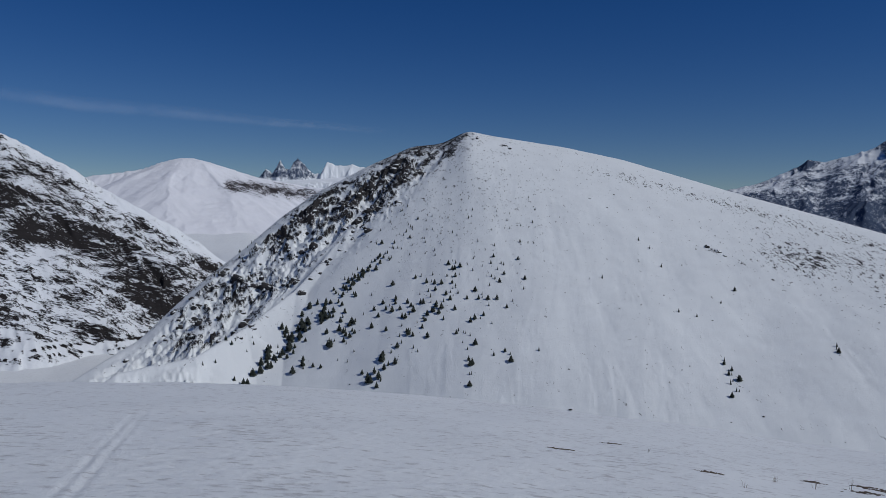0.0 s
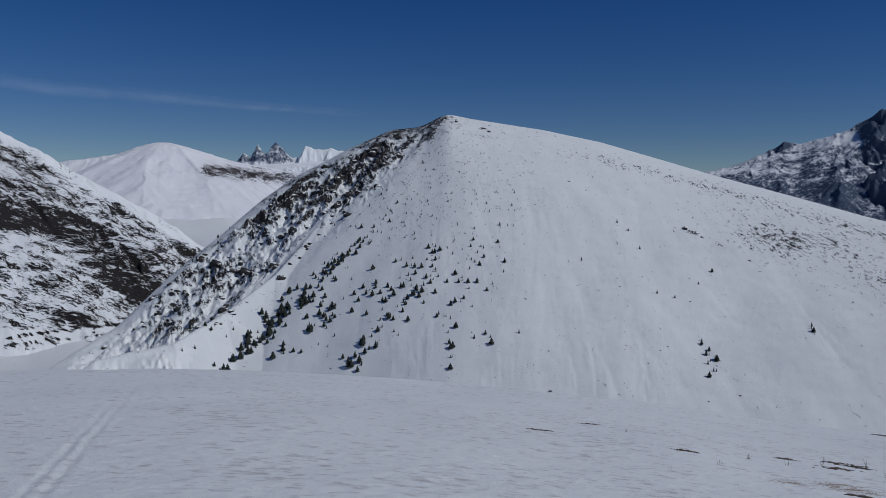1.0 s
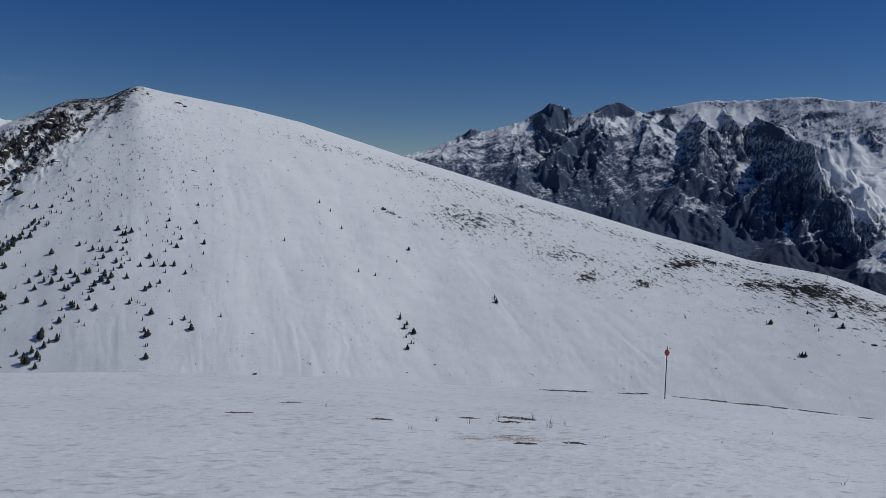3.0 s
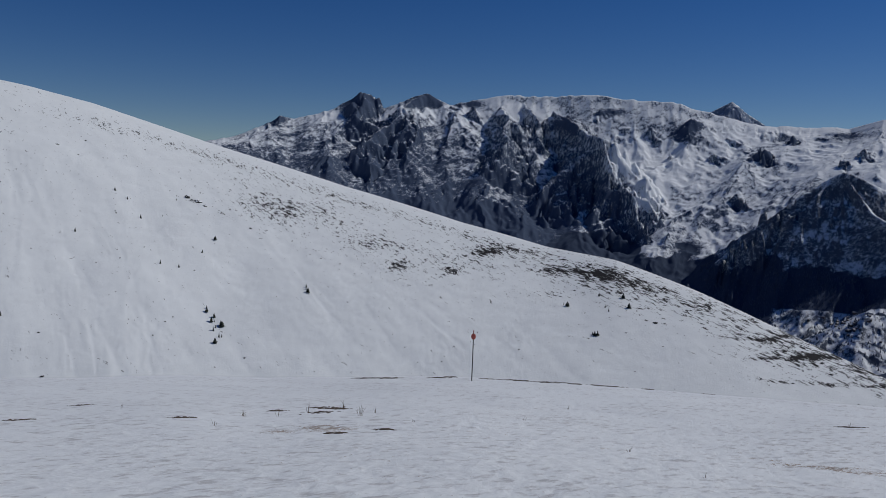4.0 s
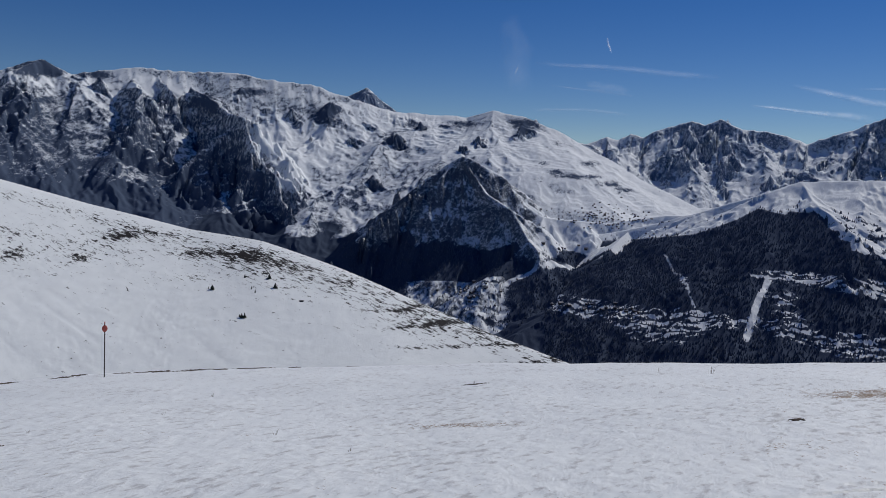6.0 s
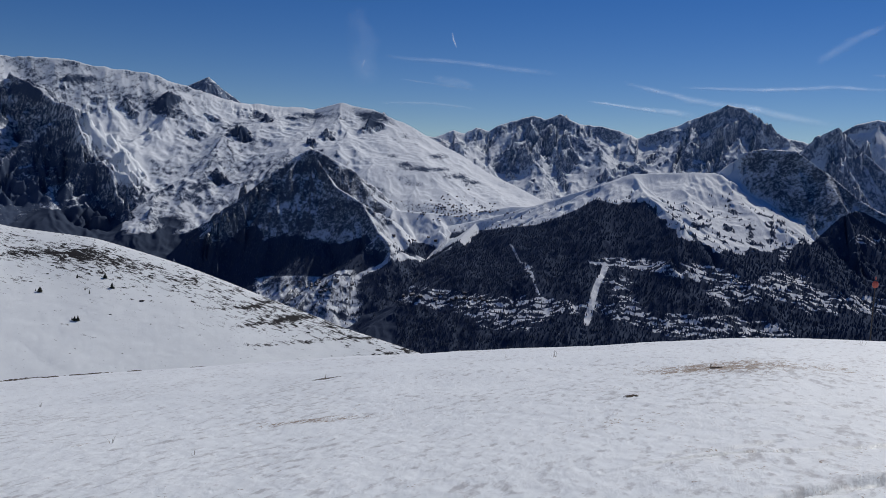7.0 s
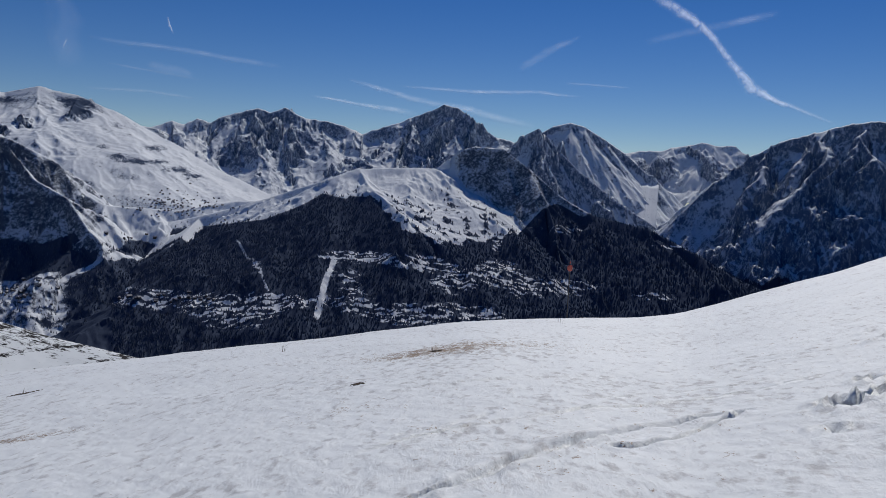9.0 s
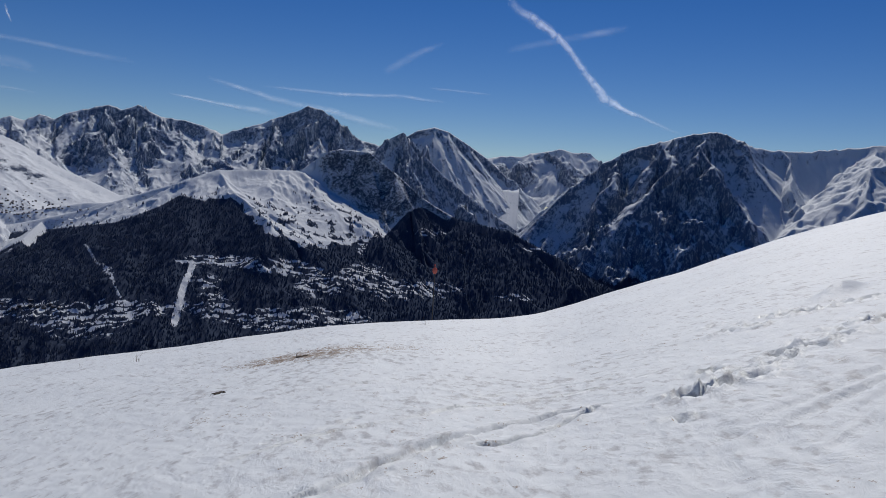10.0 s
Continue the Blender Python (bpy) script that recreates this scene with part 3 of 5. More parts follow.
def knob(line, feet, b, el, wide, left=1.3, right=0.55):
    """A rock step on a flank, at that bearing and height angle: steep on its shaded side, snow on the other."""
    r = np.arange(2300.0, 4400.0, 8.0)
    a = radians(b)
    up = np.degrees(np.arctan2(flank(-math.sin(a) * r, math.cos(a) * r, line, feet)[0] - EYE, r))
    d = float(r[min(np.searchsorted(np.maximum.accumulate(up), el - 0.25 * wide), len(r) - 1)])
    return ([(b + 0.25 * wide, el - 0.22 * wide, d + 15), (b, el, d), (b - 0.25 * wide, el - 0.45 * wide, d - 45), (b - 0.6 * wide, el - 1.1 * wide, d - 110)], (right, left))


def massif(name, az, rad, ridges, material, label, rough=40.0, size=320.0, seed=100, bare=0.35, wood=None, steps=(0.08, 7.0), extra=None, smoothness=10.0, arms=None, jag=2.0, calm=None, sway=0.35, loose=False, carve=1.0, feet=None, knobs=()):
    """A mountain made of crests with (line, slope); bare: the share of rock, on the steepest ground; wood: height below which forest stands, and its softness."""
    ridges = ridges + [knob(ridges[0][0], feet, *k) for k in knobs]
    if arms:
        ridges = ridges + fishbone(ridges[0][0], *arms, seed)

    def height(A, R, x, y):
        sx, sy = sway * size * fbm(x, y, size * 0.8, 4, seed + 60), sway * size * fbm(x, y, size * 0.8, 4, seed + 70)
        parts = [flank(x, y, ridges[0][0], feet) if feet else crest(x, y, *ridges[0])] + [crest(x + sx, y + sy, line, slope) if loose or isinstance(line, np.ndarray) else crest(x, y, line, slope) for line, slope in ridges[1:]]
        high = parts[0][0]
        for h, _, _ in parts[1:]:
            high = np.maximum(high, h)
        total, ribs, depth = 0.0, 0.0, 0.0
        for n, (h, fall, run) in enumerate(parts):
            w = np.exp(np.maximum((h - high) / smoothness, -20))
            total = total + w
            if n == 0:
                ribs = w * jag * (2 * ridged(run, 0 * run + seed, 90, 4, seed + 3) - 0.9) * np.exp(-fall / 40)
            depth = depth + w * fall
        z = high + smoothness * np.log(total) * 0.6 + ribs / total
        grip = smooth(depth / total, 0, rough * 2.5)
        z = z + rough * 0.6 * fbm(x, y, size * 0.7, 4, seed + 20, 0.4) * grip
        if calm:
            grip = grip * calm(bearing(x, y), np.degrees(np.arctan2(high, np.hypot(x, y))))
        return z + grip * gullies(A, R, x, y, z, size, 6 if size > 250 else 5, carve, seed)

    def masks(x, y, z, slope, bulge=0.0):
        r, b = np.hypot(x, y), bearing(x, y)
        el = np.degrees(np.arctan2(z - EYE, r))
        steep = slope + 0.015 * np.clip(bulge, -4, 4) + 0.15 * fbm(x, y, size * 0.5, 4, seed + 30)
        edge = np.quantile(steep, 1 - bare)
        ledges = fbm(np.radians(b) * r * 0.22, z + 0.35 * np.radians(b) * r, 24.0, 3, seed + 33)
        cliffs = 0.41 + 0.15 * np.clip((steep - edge) / 0.4, -1.2, 1) + 0.14 * ledges
        woods = 0 * x
        if wood:
            woods = 0.95 * smooth(wood[0] + wood[1] * 0.9 * fbm(x, y, size * 0.7, 4, seed + 40) - z, -wood[1] * 0.5, wood[1] * 0.5)
        got = {"rock": cliffs, "wood": woods}
        if extra:
            got = extra(x, y, z, r, b, el, slope, got)
        return got

    az, rad = np.arange(az[0], az[1], -steps[0]), np.arange(rad[0], rad[1], steps[1])
    return sheet(name, az, rad, height(*fan(az, rad)), masks, material, label, "mountain"), masks


# the slope across the left-hand valley
massif("valley_side_mountain", (44, 12), (650, 1500),
       [([(44, 11, 1250), (36, 8, 1220), (29.3, 5.0, 1180), (25.6, 3.2, 1160), (22.8, 1.4, 1150), (19.2, -0.6, 1140), (17.2, -3.4, 1120), (15, -7, 1080)], 0.72),
        ([(36, 4, 1100), (29.4, 2.4, 1060), (25.2, 0.0, 1020), (22.2, -1.5, 1000), (18.8, -3.4, 960), (17.3, -4.4, 950), (16, -7.5, 940)], 0.62)],
       LEFT, "steep snowy valley side streaked with dark rock bands", rough=7, size=110, seed=100, carve=0.6, bare=0.6, steps=(0.08, 3.5),
       extra=lambda x, y, z, r, b, el, slope, got: {"rock": got["rock"] + 0.05 + 0.22 * np.exp(-(((el + 0.4 - (b - 24) * 0.62 + 2.1) / 1.5) ** 2)) - 0.35 * smooth(el - (b - 24) * 0.6, 1.1, 1.9) - 0.25 * smooth(-el, 8.3, 8.6) + 0.6 * np.exp(-(((el + 8.62 + 0.06 * (b - 25)) / 0.07) ** 2)) + 0.45 * np.exp(-(((el + 9.15 + 0.05 * (b - 25)) / 0.06) ** 2)), "wood": got["wood"]})
massif("white_mountain", (34, 2), (1900, 3000),
       [([(34, 2.0, 2700), (26.2, 2.0, 2700), (24, 2.55, 2700), (21, 2.95, 2680), (19.4, 3.5, 2660), (18.4, 3.78, 2650), (17.6, 3.76, 2645), (16.6, 3.45, 2640), (15, 2.75, 2640), (12.7, 2.45, 2640), (9.9, 2.1, 2640), (4, 2.0, 2640)], 0.40),
        ([(18.2, 3.5, 2620), (19.6, 2.2, 2480), (21, 0.8, 2330)], (0.34, 0.42)), ([(17.2, 3.3, 2600), (15.8, 1.5, 2420), (14.6, 0.2, 2300)], (0.34, 0.42)), ([(15, 2.75, 2640), (13.5, 0.6, 2420)], 0.45)],
       WHITE, "smooth rounded mountain deep in white snow", rough=6, size=260, seed=130, carve=0.45, bare=0.03, steps=(0.08, 5.0), smoothness=30,
       extra=lambda x, y, z, r, b, el, slope, got: {"rock": 0.4 * got["rock"] + 0.42 * np.exp(-(((el - 2.1 + 0.09 * (15 - b)) / 0.55) ** 2)) * smooth(16.5 - b, 0, 1.5), "wood": got["wood"]})
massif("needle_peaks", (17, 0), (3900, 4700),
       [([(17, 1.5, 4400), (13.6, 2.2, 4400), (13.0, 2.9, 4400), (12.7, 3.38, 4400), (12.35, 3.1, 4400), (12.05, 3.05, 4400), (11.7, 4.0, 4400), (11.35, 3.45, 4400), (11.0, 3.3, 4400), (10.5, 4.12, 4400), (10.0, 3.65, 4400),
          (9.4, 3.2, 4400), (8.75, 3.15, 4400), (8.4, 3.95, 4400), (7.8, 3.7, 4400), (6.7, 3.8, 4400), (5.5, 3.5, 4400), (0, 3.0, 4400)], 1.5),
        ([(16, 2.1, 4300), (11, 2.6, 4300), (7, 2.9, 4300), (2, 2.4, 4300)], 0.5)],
       HAZED_RANGE, "jagged row of dark rock needles above a snow ridge", rough=22, size=110, seed=160, jag=9.0, bare=0.5, steps=(0.05, 4.0), smoothness=4,
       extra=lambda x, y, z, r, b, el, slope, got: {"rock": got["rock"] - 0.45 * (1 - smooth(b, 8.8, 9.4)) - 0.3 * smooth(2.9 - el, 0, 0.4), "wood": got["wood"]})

# the great glaciated massif
def glacier_cover(x, y, z, r, b, el, slope, got):
    peaks = spots(b, el, [(-30.3, 5.3, 1.2, 1.0, 0.44), (-35.1, 5.6, 1.2, 0.6, 0.45), (-24.6, 4.0, 0.6, 0.35, 0.5), (-45.5, 4.2, 0.9, 0.6, 0.3), (-48.4, 5.2, 1.2, 0.25, 0.4), (-53.6, 4.0, 1.0, 0.7, 0.3),
                          (-38.5, 5.5, 1.0, 0.3, 0.4), (-59.8, 3.4, 0.8, 0.3, 0.4), (-58.4, 2.4, 0.8, 0.5, 0.35), (-67.8, 3.8, 1.2, 0.4, 0.5), (-63.5, 3.6, 1.0, 0.3, 0.35), (-69.3, 1.0, 0.5, 0.25, 0.35), (-70.2, 0.5, 0.7, 0.25, 0.4), (-71.5, 0.2, 0.9, 0.2, 0.4), (-73.0, 0.3, 0.7, 0.15, 0.4), (-74.0, -0.2, 0.8, 0.2, 0.4), (-72.6, 1.2, 0.9, 0.2, 0.35), (-75.3, -0.6, 0.8, 0.2, 0.35), (-71.0, -0.9, 0.8, 0.2, 0.25), (-70.3, 2.5, 0.8, 0.3, 0.25)])
    # cliff rock, thickened on the left wall so its colour imitates shade
    wall = 0.05 * smooth(b, -47, -40) * smooth(4.6 - el, 0, 3.0) + 0.2 * smooth(b, -47, -43) * smooth(0.5 - el, 0, 3.0) + 0.13 * smooth(b, -41, -36) * smooth(4.9 - el, 0, 1.5) + 0.2 * smooth(b, -49.5, -46) * smooth(-1.0 - el, 0, 2.5)
    ice = 0.45 * spots(b, el, [(-49.6, 1.8, 1.2, 1.2, 1.0), (-51.3, -0.6, 1.3, 1.6, 0.9), (-52.6, 1.2, 1.6, 1.2, 0.6)]) + 0.08 * smooth(el, 4.4, 5.2) * smooth(-b, 37, 40) + 0.03 * smooth(-b, 64, 67) + 0.3 * spots(b, el, [(-34.8, 5.0, 1.6, 0.3, 1.0), (-28.4, 4.3, 1.2, 0.3, 0.7)]) - 0.10 * smooth(2.6 - el, 0, 2.2) * smooth(b, -66, -62)
    wood = got["wood"] * (1 - 0.85 * smooth(-b, 66, 70)) - 0.35 * smooth(-b, 50, 53) * smooth(el, -4.5, -2.0)
    return {"rock": got["rock"] + peaks + wall - ice, "wood": wood}


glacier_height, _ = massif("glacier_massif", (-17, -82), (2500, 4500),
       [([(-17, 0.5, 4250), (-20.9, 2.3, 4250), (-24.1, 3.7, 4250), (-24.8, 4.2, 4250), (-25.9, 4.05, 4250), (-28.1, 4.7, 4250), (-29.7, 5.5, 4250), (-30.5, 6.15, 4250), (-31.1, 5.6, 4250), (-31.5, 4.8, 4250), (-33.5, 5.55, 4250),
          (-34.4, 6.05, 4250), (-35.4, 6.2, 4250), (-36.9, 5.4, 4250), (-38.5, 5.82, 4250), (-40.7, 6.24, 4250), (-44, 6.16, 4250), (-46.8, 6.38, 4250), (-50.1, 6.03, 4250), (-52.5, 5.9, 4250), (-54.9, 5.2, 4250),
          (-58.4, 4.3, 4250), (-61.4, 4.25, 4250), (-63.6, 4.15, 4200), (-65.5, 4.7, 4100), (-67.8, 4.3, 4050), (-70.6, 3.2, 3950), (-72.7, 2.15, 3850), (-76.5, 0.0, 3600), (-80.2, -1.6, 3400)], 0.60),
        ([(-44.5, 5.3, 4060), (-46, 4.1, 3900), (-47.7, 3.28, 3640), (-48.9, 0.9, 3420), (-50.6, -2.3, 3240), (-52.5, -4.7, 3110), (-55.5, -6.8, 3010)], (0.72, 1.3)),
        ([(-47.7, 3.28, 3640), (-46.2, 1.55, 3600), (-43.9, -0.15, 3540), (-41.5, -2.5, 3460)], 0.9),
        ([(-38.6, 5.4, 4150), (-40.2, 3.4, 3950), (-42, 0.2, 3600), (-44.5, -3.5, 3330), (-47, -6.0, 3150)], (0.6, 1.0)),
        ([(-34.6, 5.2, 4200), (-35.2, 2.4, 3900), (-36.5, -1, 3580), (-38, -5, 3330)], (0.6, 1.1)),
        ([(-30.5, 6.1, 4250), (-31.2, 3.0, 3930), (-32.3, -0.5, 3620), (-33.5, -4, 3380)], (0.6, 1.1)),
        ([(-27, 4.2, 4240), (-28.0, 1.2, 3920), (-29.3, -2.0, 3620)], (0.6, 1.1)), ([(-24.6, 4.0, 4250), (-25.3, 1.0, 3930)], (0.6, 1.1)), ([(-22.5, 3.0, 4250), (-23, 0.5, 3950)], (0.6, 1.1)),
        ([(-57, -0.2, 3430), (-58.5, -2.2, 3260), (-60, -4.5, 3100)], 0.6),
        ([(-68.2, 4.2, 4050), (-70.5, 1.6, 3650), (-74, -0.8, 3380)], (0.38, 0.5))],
       HAZED_RANGE, "glaciated rock massif with ridges, snowfields and dark cliffs", rough=16, size=330, seed=200, carve=0.85, bare=0.2, calm=lambda b, el: 1 - 0.6 * smooth(el, 3.6, 4.6) * smooth(-b, 36, 40) - 0.5 * smooth(-b, 66, 69) * (1 - smooth(el, 3.0, 4.0)), arms=(170, 450, 0.5, 1.0, -44), jag=6.0, wood=(-215, 80), steps=(0.075, 6.0), smoothness=6.0, sway=0.16, loose=True, extra=glacier_cover,
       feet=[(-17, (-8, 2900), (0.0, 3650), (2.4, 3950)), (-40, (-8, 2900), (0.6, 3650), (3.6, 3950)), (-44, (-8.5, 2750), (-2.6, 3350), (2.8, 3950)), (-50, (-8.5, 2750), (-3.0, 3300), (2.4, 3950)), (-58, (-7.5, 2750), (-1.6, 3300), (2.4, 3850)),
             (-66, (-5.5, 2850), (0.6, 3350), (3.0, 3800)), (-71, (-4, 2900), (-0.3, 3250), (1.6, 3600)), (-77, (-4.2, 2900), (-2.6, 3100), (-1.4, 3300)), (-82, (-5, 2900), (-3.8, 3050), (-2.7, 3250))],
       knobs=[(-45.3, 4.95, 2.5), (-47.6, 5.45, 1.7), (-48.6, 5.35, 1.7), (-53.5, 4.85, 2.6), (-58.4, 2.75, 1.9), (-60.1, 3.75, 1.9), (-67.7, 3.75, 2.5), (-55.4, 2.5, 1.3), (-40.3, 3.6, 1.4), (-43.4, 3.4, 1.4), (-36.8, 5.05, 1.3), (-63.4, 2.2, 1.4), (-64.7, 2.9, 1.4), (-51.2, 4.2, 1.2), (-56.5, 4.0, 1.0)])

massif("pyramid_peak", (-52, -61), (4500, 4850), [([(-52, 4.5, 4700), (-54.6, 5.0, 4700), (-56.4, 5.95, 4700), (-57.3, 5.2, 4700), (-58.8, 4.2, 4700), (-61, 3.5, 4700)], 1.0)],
       HAZED_FARTHEST, "dark pyramid-shaped rock summit behind the glacier", rough=16, size=140, seed=240, bare=0.7, steps=(0.06, 6),
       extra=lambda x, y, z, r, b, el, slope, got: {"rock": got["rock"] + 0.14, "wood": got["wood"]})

# the wooded spur with the resort shelf
ROAD = [(-60.5, 2430), (-66, 2420), (-69.1, 2470), (-72, 2590), (-74.8, 2760)]
RUN_A = [(-83.9, 1960), (-84.3, 2060), (-84.5, 2110), (-85.0, 2200)]
RUN_TOP = [(-84.9, 2200), (-85.2, 2330), (-85.4, 2520)]
RUN_B = [(-80.4, 2080), (-79.3, 2250), (-78.1, 2440)]
LANE = [(-84.0, 2215), (-85.5, 2222), (-87.5, 2216)]


def shelf_cover(x, y, z, r, b, el, slope, got):
    meadow = smooth(-el, 7.6, 7.9) * (1 - smooth(-b, 66.2, 68.5)) * smooth(-b, 59, 60.5)
    clear = np.exp(-((near_line(x, y, ROAD) / 12) ** 2)) + 1.2 * smooth(-b, 69.5, 71) * smooth(el, -4.5, -3.9) + 1.0 * meadow * (0.8 + 0.6 * fbm(np.radians(b) * 2400, r * 2.0, 70, 4, 261)) + spots(b, el, [(-69.5, -6.4, 3.2, 0.9, 0.3), (-67.5, -3.6, 1.6, 0.25, 0.5)])
    return {"rock": got["rock"] + 0.06 * smooth(b, -67.0, -64.5) - 0.2 * smooth(-b, 68, 71), "wood": got["wood"] - 0.9 * clear}


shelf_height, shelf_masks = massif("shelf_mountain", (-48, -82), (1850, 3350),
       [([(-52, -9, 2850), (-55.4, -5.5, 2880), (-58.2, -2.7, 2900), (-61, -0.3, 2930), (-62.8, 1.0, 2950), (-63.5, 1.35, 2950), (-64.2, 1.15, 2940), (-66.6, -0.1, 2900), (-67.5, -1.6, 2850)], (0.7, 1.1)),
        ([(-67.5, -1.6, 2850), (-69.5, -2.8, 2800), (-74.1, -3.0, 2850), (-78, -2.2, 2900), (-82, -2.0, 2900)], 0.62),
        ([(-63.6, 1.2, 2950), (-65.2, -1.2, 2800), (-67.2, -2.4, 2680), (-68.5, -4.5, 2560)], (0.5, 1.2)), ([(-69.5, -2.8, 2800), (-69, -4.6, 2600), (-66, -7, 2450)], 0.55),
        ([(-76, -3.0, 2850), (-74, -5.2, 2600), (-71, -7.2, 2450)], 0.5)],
       HAZED_WOODED, "dark cliffed spur above a forested valley shelf", rough=12, size=190, seed=260, bare=0.25, smoothness=5.0, arms=(120, 330, 0.85, 1.4, -63), wood=(-235, 50), sway=0.6, steps=(0.075, 5.5), extra=shelf_cover)


# the wooded mountain over the valley, with ski runs cut through the trees
def wooded_cover(x, y, z, r, b, el, slope, got):
    runs = np.exp(-((near_line(x, y, RUN_A) / 8) ** 2)) + 0.45 * np.exp(-((near_line(x, y, RUN_B) / 6) ** 2)) + 0.22 * np.exp(-((near_line(x, y, RUN_TOP) / 7) ** 2)) + 0.6 * np.exp(-((near_line(x, y, LANE) / 6) ** 2))
    terraces = 2.6 * smooth(fbm(np.radians(b) * 2400, r * 5.0, 55, 5, 305, 0.7), -0.05, 0.32)
    fields = terraces * spots(b, el, [(-73.5, -9.2, 3.2, 0.6, 0.6), (-78.0, -10.2, 2.6, 0.9, 0.65), (-81, -9.2, 3.2, 0.6, 0.55), (-86.5, -9.0, 1.2, 0.9, 0.55), (-87.2, -5.9, 2.8, 0.4, 0.65), (-91.5, -6.2, 2.0, 0.5, 0.65), (-93.8, -7.4, 1.6, 0.8, 0.6),
                                    (-90.5, -9.9, 2.6, 0.8, 0.6), (-95, -9.6, 2.8, 0.6, 0.55), (-97, -6.4, 1.8, 0.8, 0.42), (-98.9, -7.6, 2.0, 0.8, 0.38), (-102.5, -7.3, 2.4, 0.7, 0.36), (-108.2, -7.5, 1.2, 0.25, 0.7), (-109.3, -3.95, 1.3, 0.14, 0.8), (-96.9, -4.5, 0.5, 0.5, 0.5),
                                    (-101.5, -3.2, 1.5, 0.35, 0.45), (-79.6, -6.8, 0.4, 0.4, 0.4), (-86, -7.3, 1.2, 0.6, 0.35), (-70, -8.6, 2.0, 0.5, 0.5)])
    sunny = smooth(-b, 85.8, 86.8) * (1 - smooth(-b, 97, 98.5)) * smooth(el - np.interp(-b, [86.0, 87.9, 89.9, 92.1, 93, 96.3, 98], [0.0, -1.9, -3.5, -4.3, -4.7, -4.2, -3.8]) + 0.5 * fbm(x, y, 60, 4, 335), -0.25, 0.25)
    shelf = (1 - smooth(-b, 85, 88)) * smooth(el - np.interp(-b, [72, 80, 82.6, 84, 87], [-4.6, -3.4, -2.3, -1.4, -1.5]), -0.3, 0.3)
    cliff = smooth(-b, 93, 94) * (1 - smooth(-b, 102, 104)) * smooth(el - np.interp(-b, [93, 95, 97, 98.3, 100, 101, 103], [0.5, -1.0, -2.4, -3.6, -1.6, -1.1, -2.2]), -0.5, 0.4)
    return {"rock": got["rock"] * 0.7 + 0.14 * cliff - 0.2 * sunny * (1 - cliff), "wood": got["wood"] - 1.15 * runs - fields - np.maximum(sunny * (1.3 - 0.95 * smooth(fbm(x, y, 30, 4, 337, 0.65), 0.05, 0.35)), 1.3 * cliff) - 1.1 * shelf + 0.35 * smooth(fbm(x, y, 70, 3, 333) - 0.3, 0, 0.2) * shelf}


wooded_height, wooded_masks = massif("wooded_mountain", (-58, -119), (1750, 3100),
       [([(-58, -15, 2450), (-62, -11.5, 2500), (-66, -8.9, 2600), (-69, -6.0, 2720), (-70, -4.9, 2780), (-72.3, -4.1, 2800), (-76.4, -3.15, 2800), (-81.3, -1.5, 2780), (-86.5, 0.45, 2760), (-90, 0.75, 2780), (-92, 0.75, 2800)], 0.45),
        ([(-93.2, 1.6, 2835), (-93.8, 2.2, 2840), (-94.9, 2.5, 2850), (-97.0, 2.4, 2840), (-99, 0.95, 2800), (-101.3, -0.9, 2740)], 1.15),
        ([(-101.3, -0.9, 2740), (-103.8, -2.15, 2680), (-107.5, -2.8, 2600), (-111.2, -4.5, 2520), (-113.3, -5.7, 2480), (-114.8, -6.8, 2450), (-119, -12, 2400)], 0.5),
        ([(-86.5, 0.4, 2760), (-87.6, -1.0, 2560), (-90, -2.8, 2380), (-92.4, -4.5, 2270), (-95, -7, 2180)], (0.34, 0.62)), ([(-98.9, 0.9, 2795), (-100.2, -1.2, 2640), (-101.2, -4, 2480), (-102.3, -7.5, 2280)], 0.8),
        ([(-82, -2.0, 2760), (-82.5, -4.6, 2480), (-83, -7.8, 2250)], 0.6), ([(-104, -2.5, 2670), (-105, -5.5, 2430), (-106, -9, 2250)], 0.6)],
       HAZED_WOODED, "forested mountainside cut by pale ski runs and clearings", rough=10, size=240, seed=300, bare=0.15, wood=(-40, 60), steps=(0.07, 5.0), extra=wooded_cover,
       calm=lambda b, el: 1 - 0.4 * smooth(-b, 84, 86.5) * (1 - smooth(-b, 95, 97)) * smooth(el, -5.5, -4))

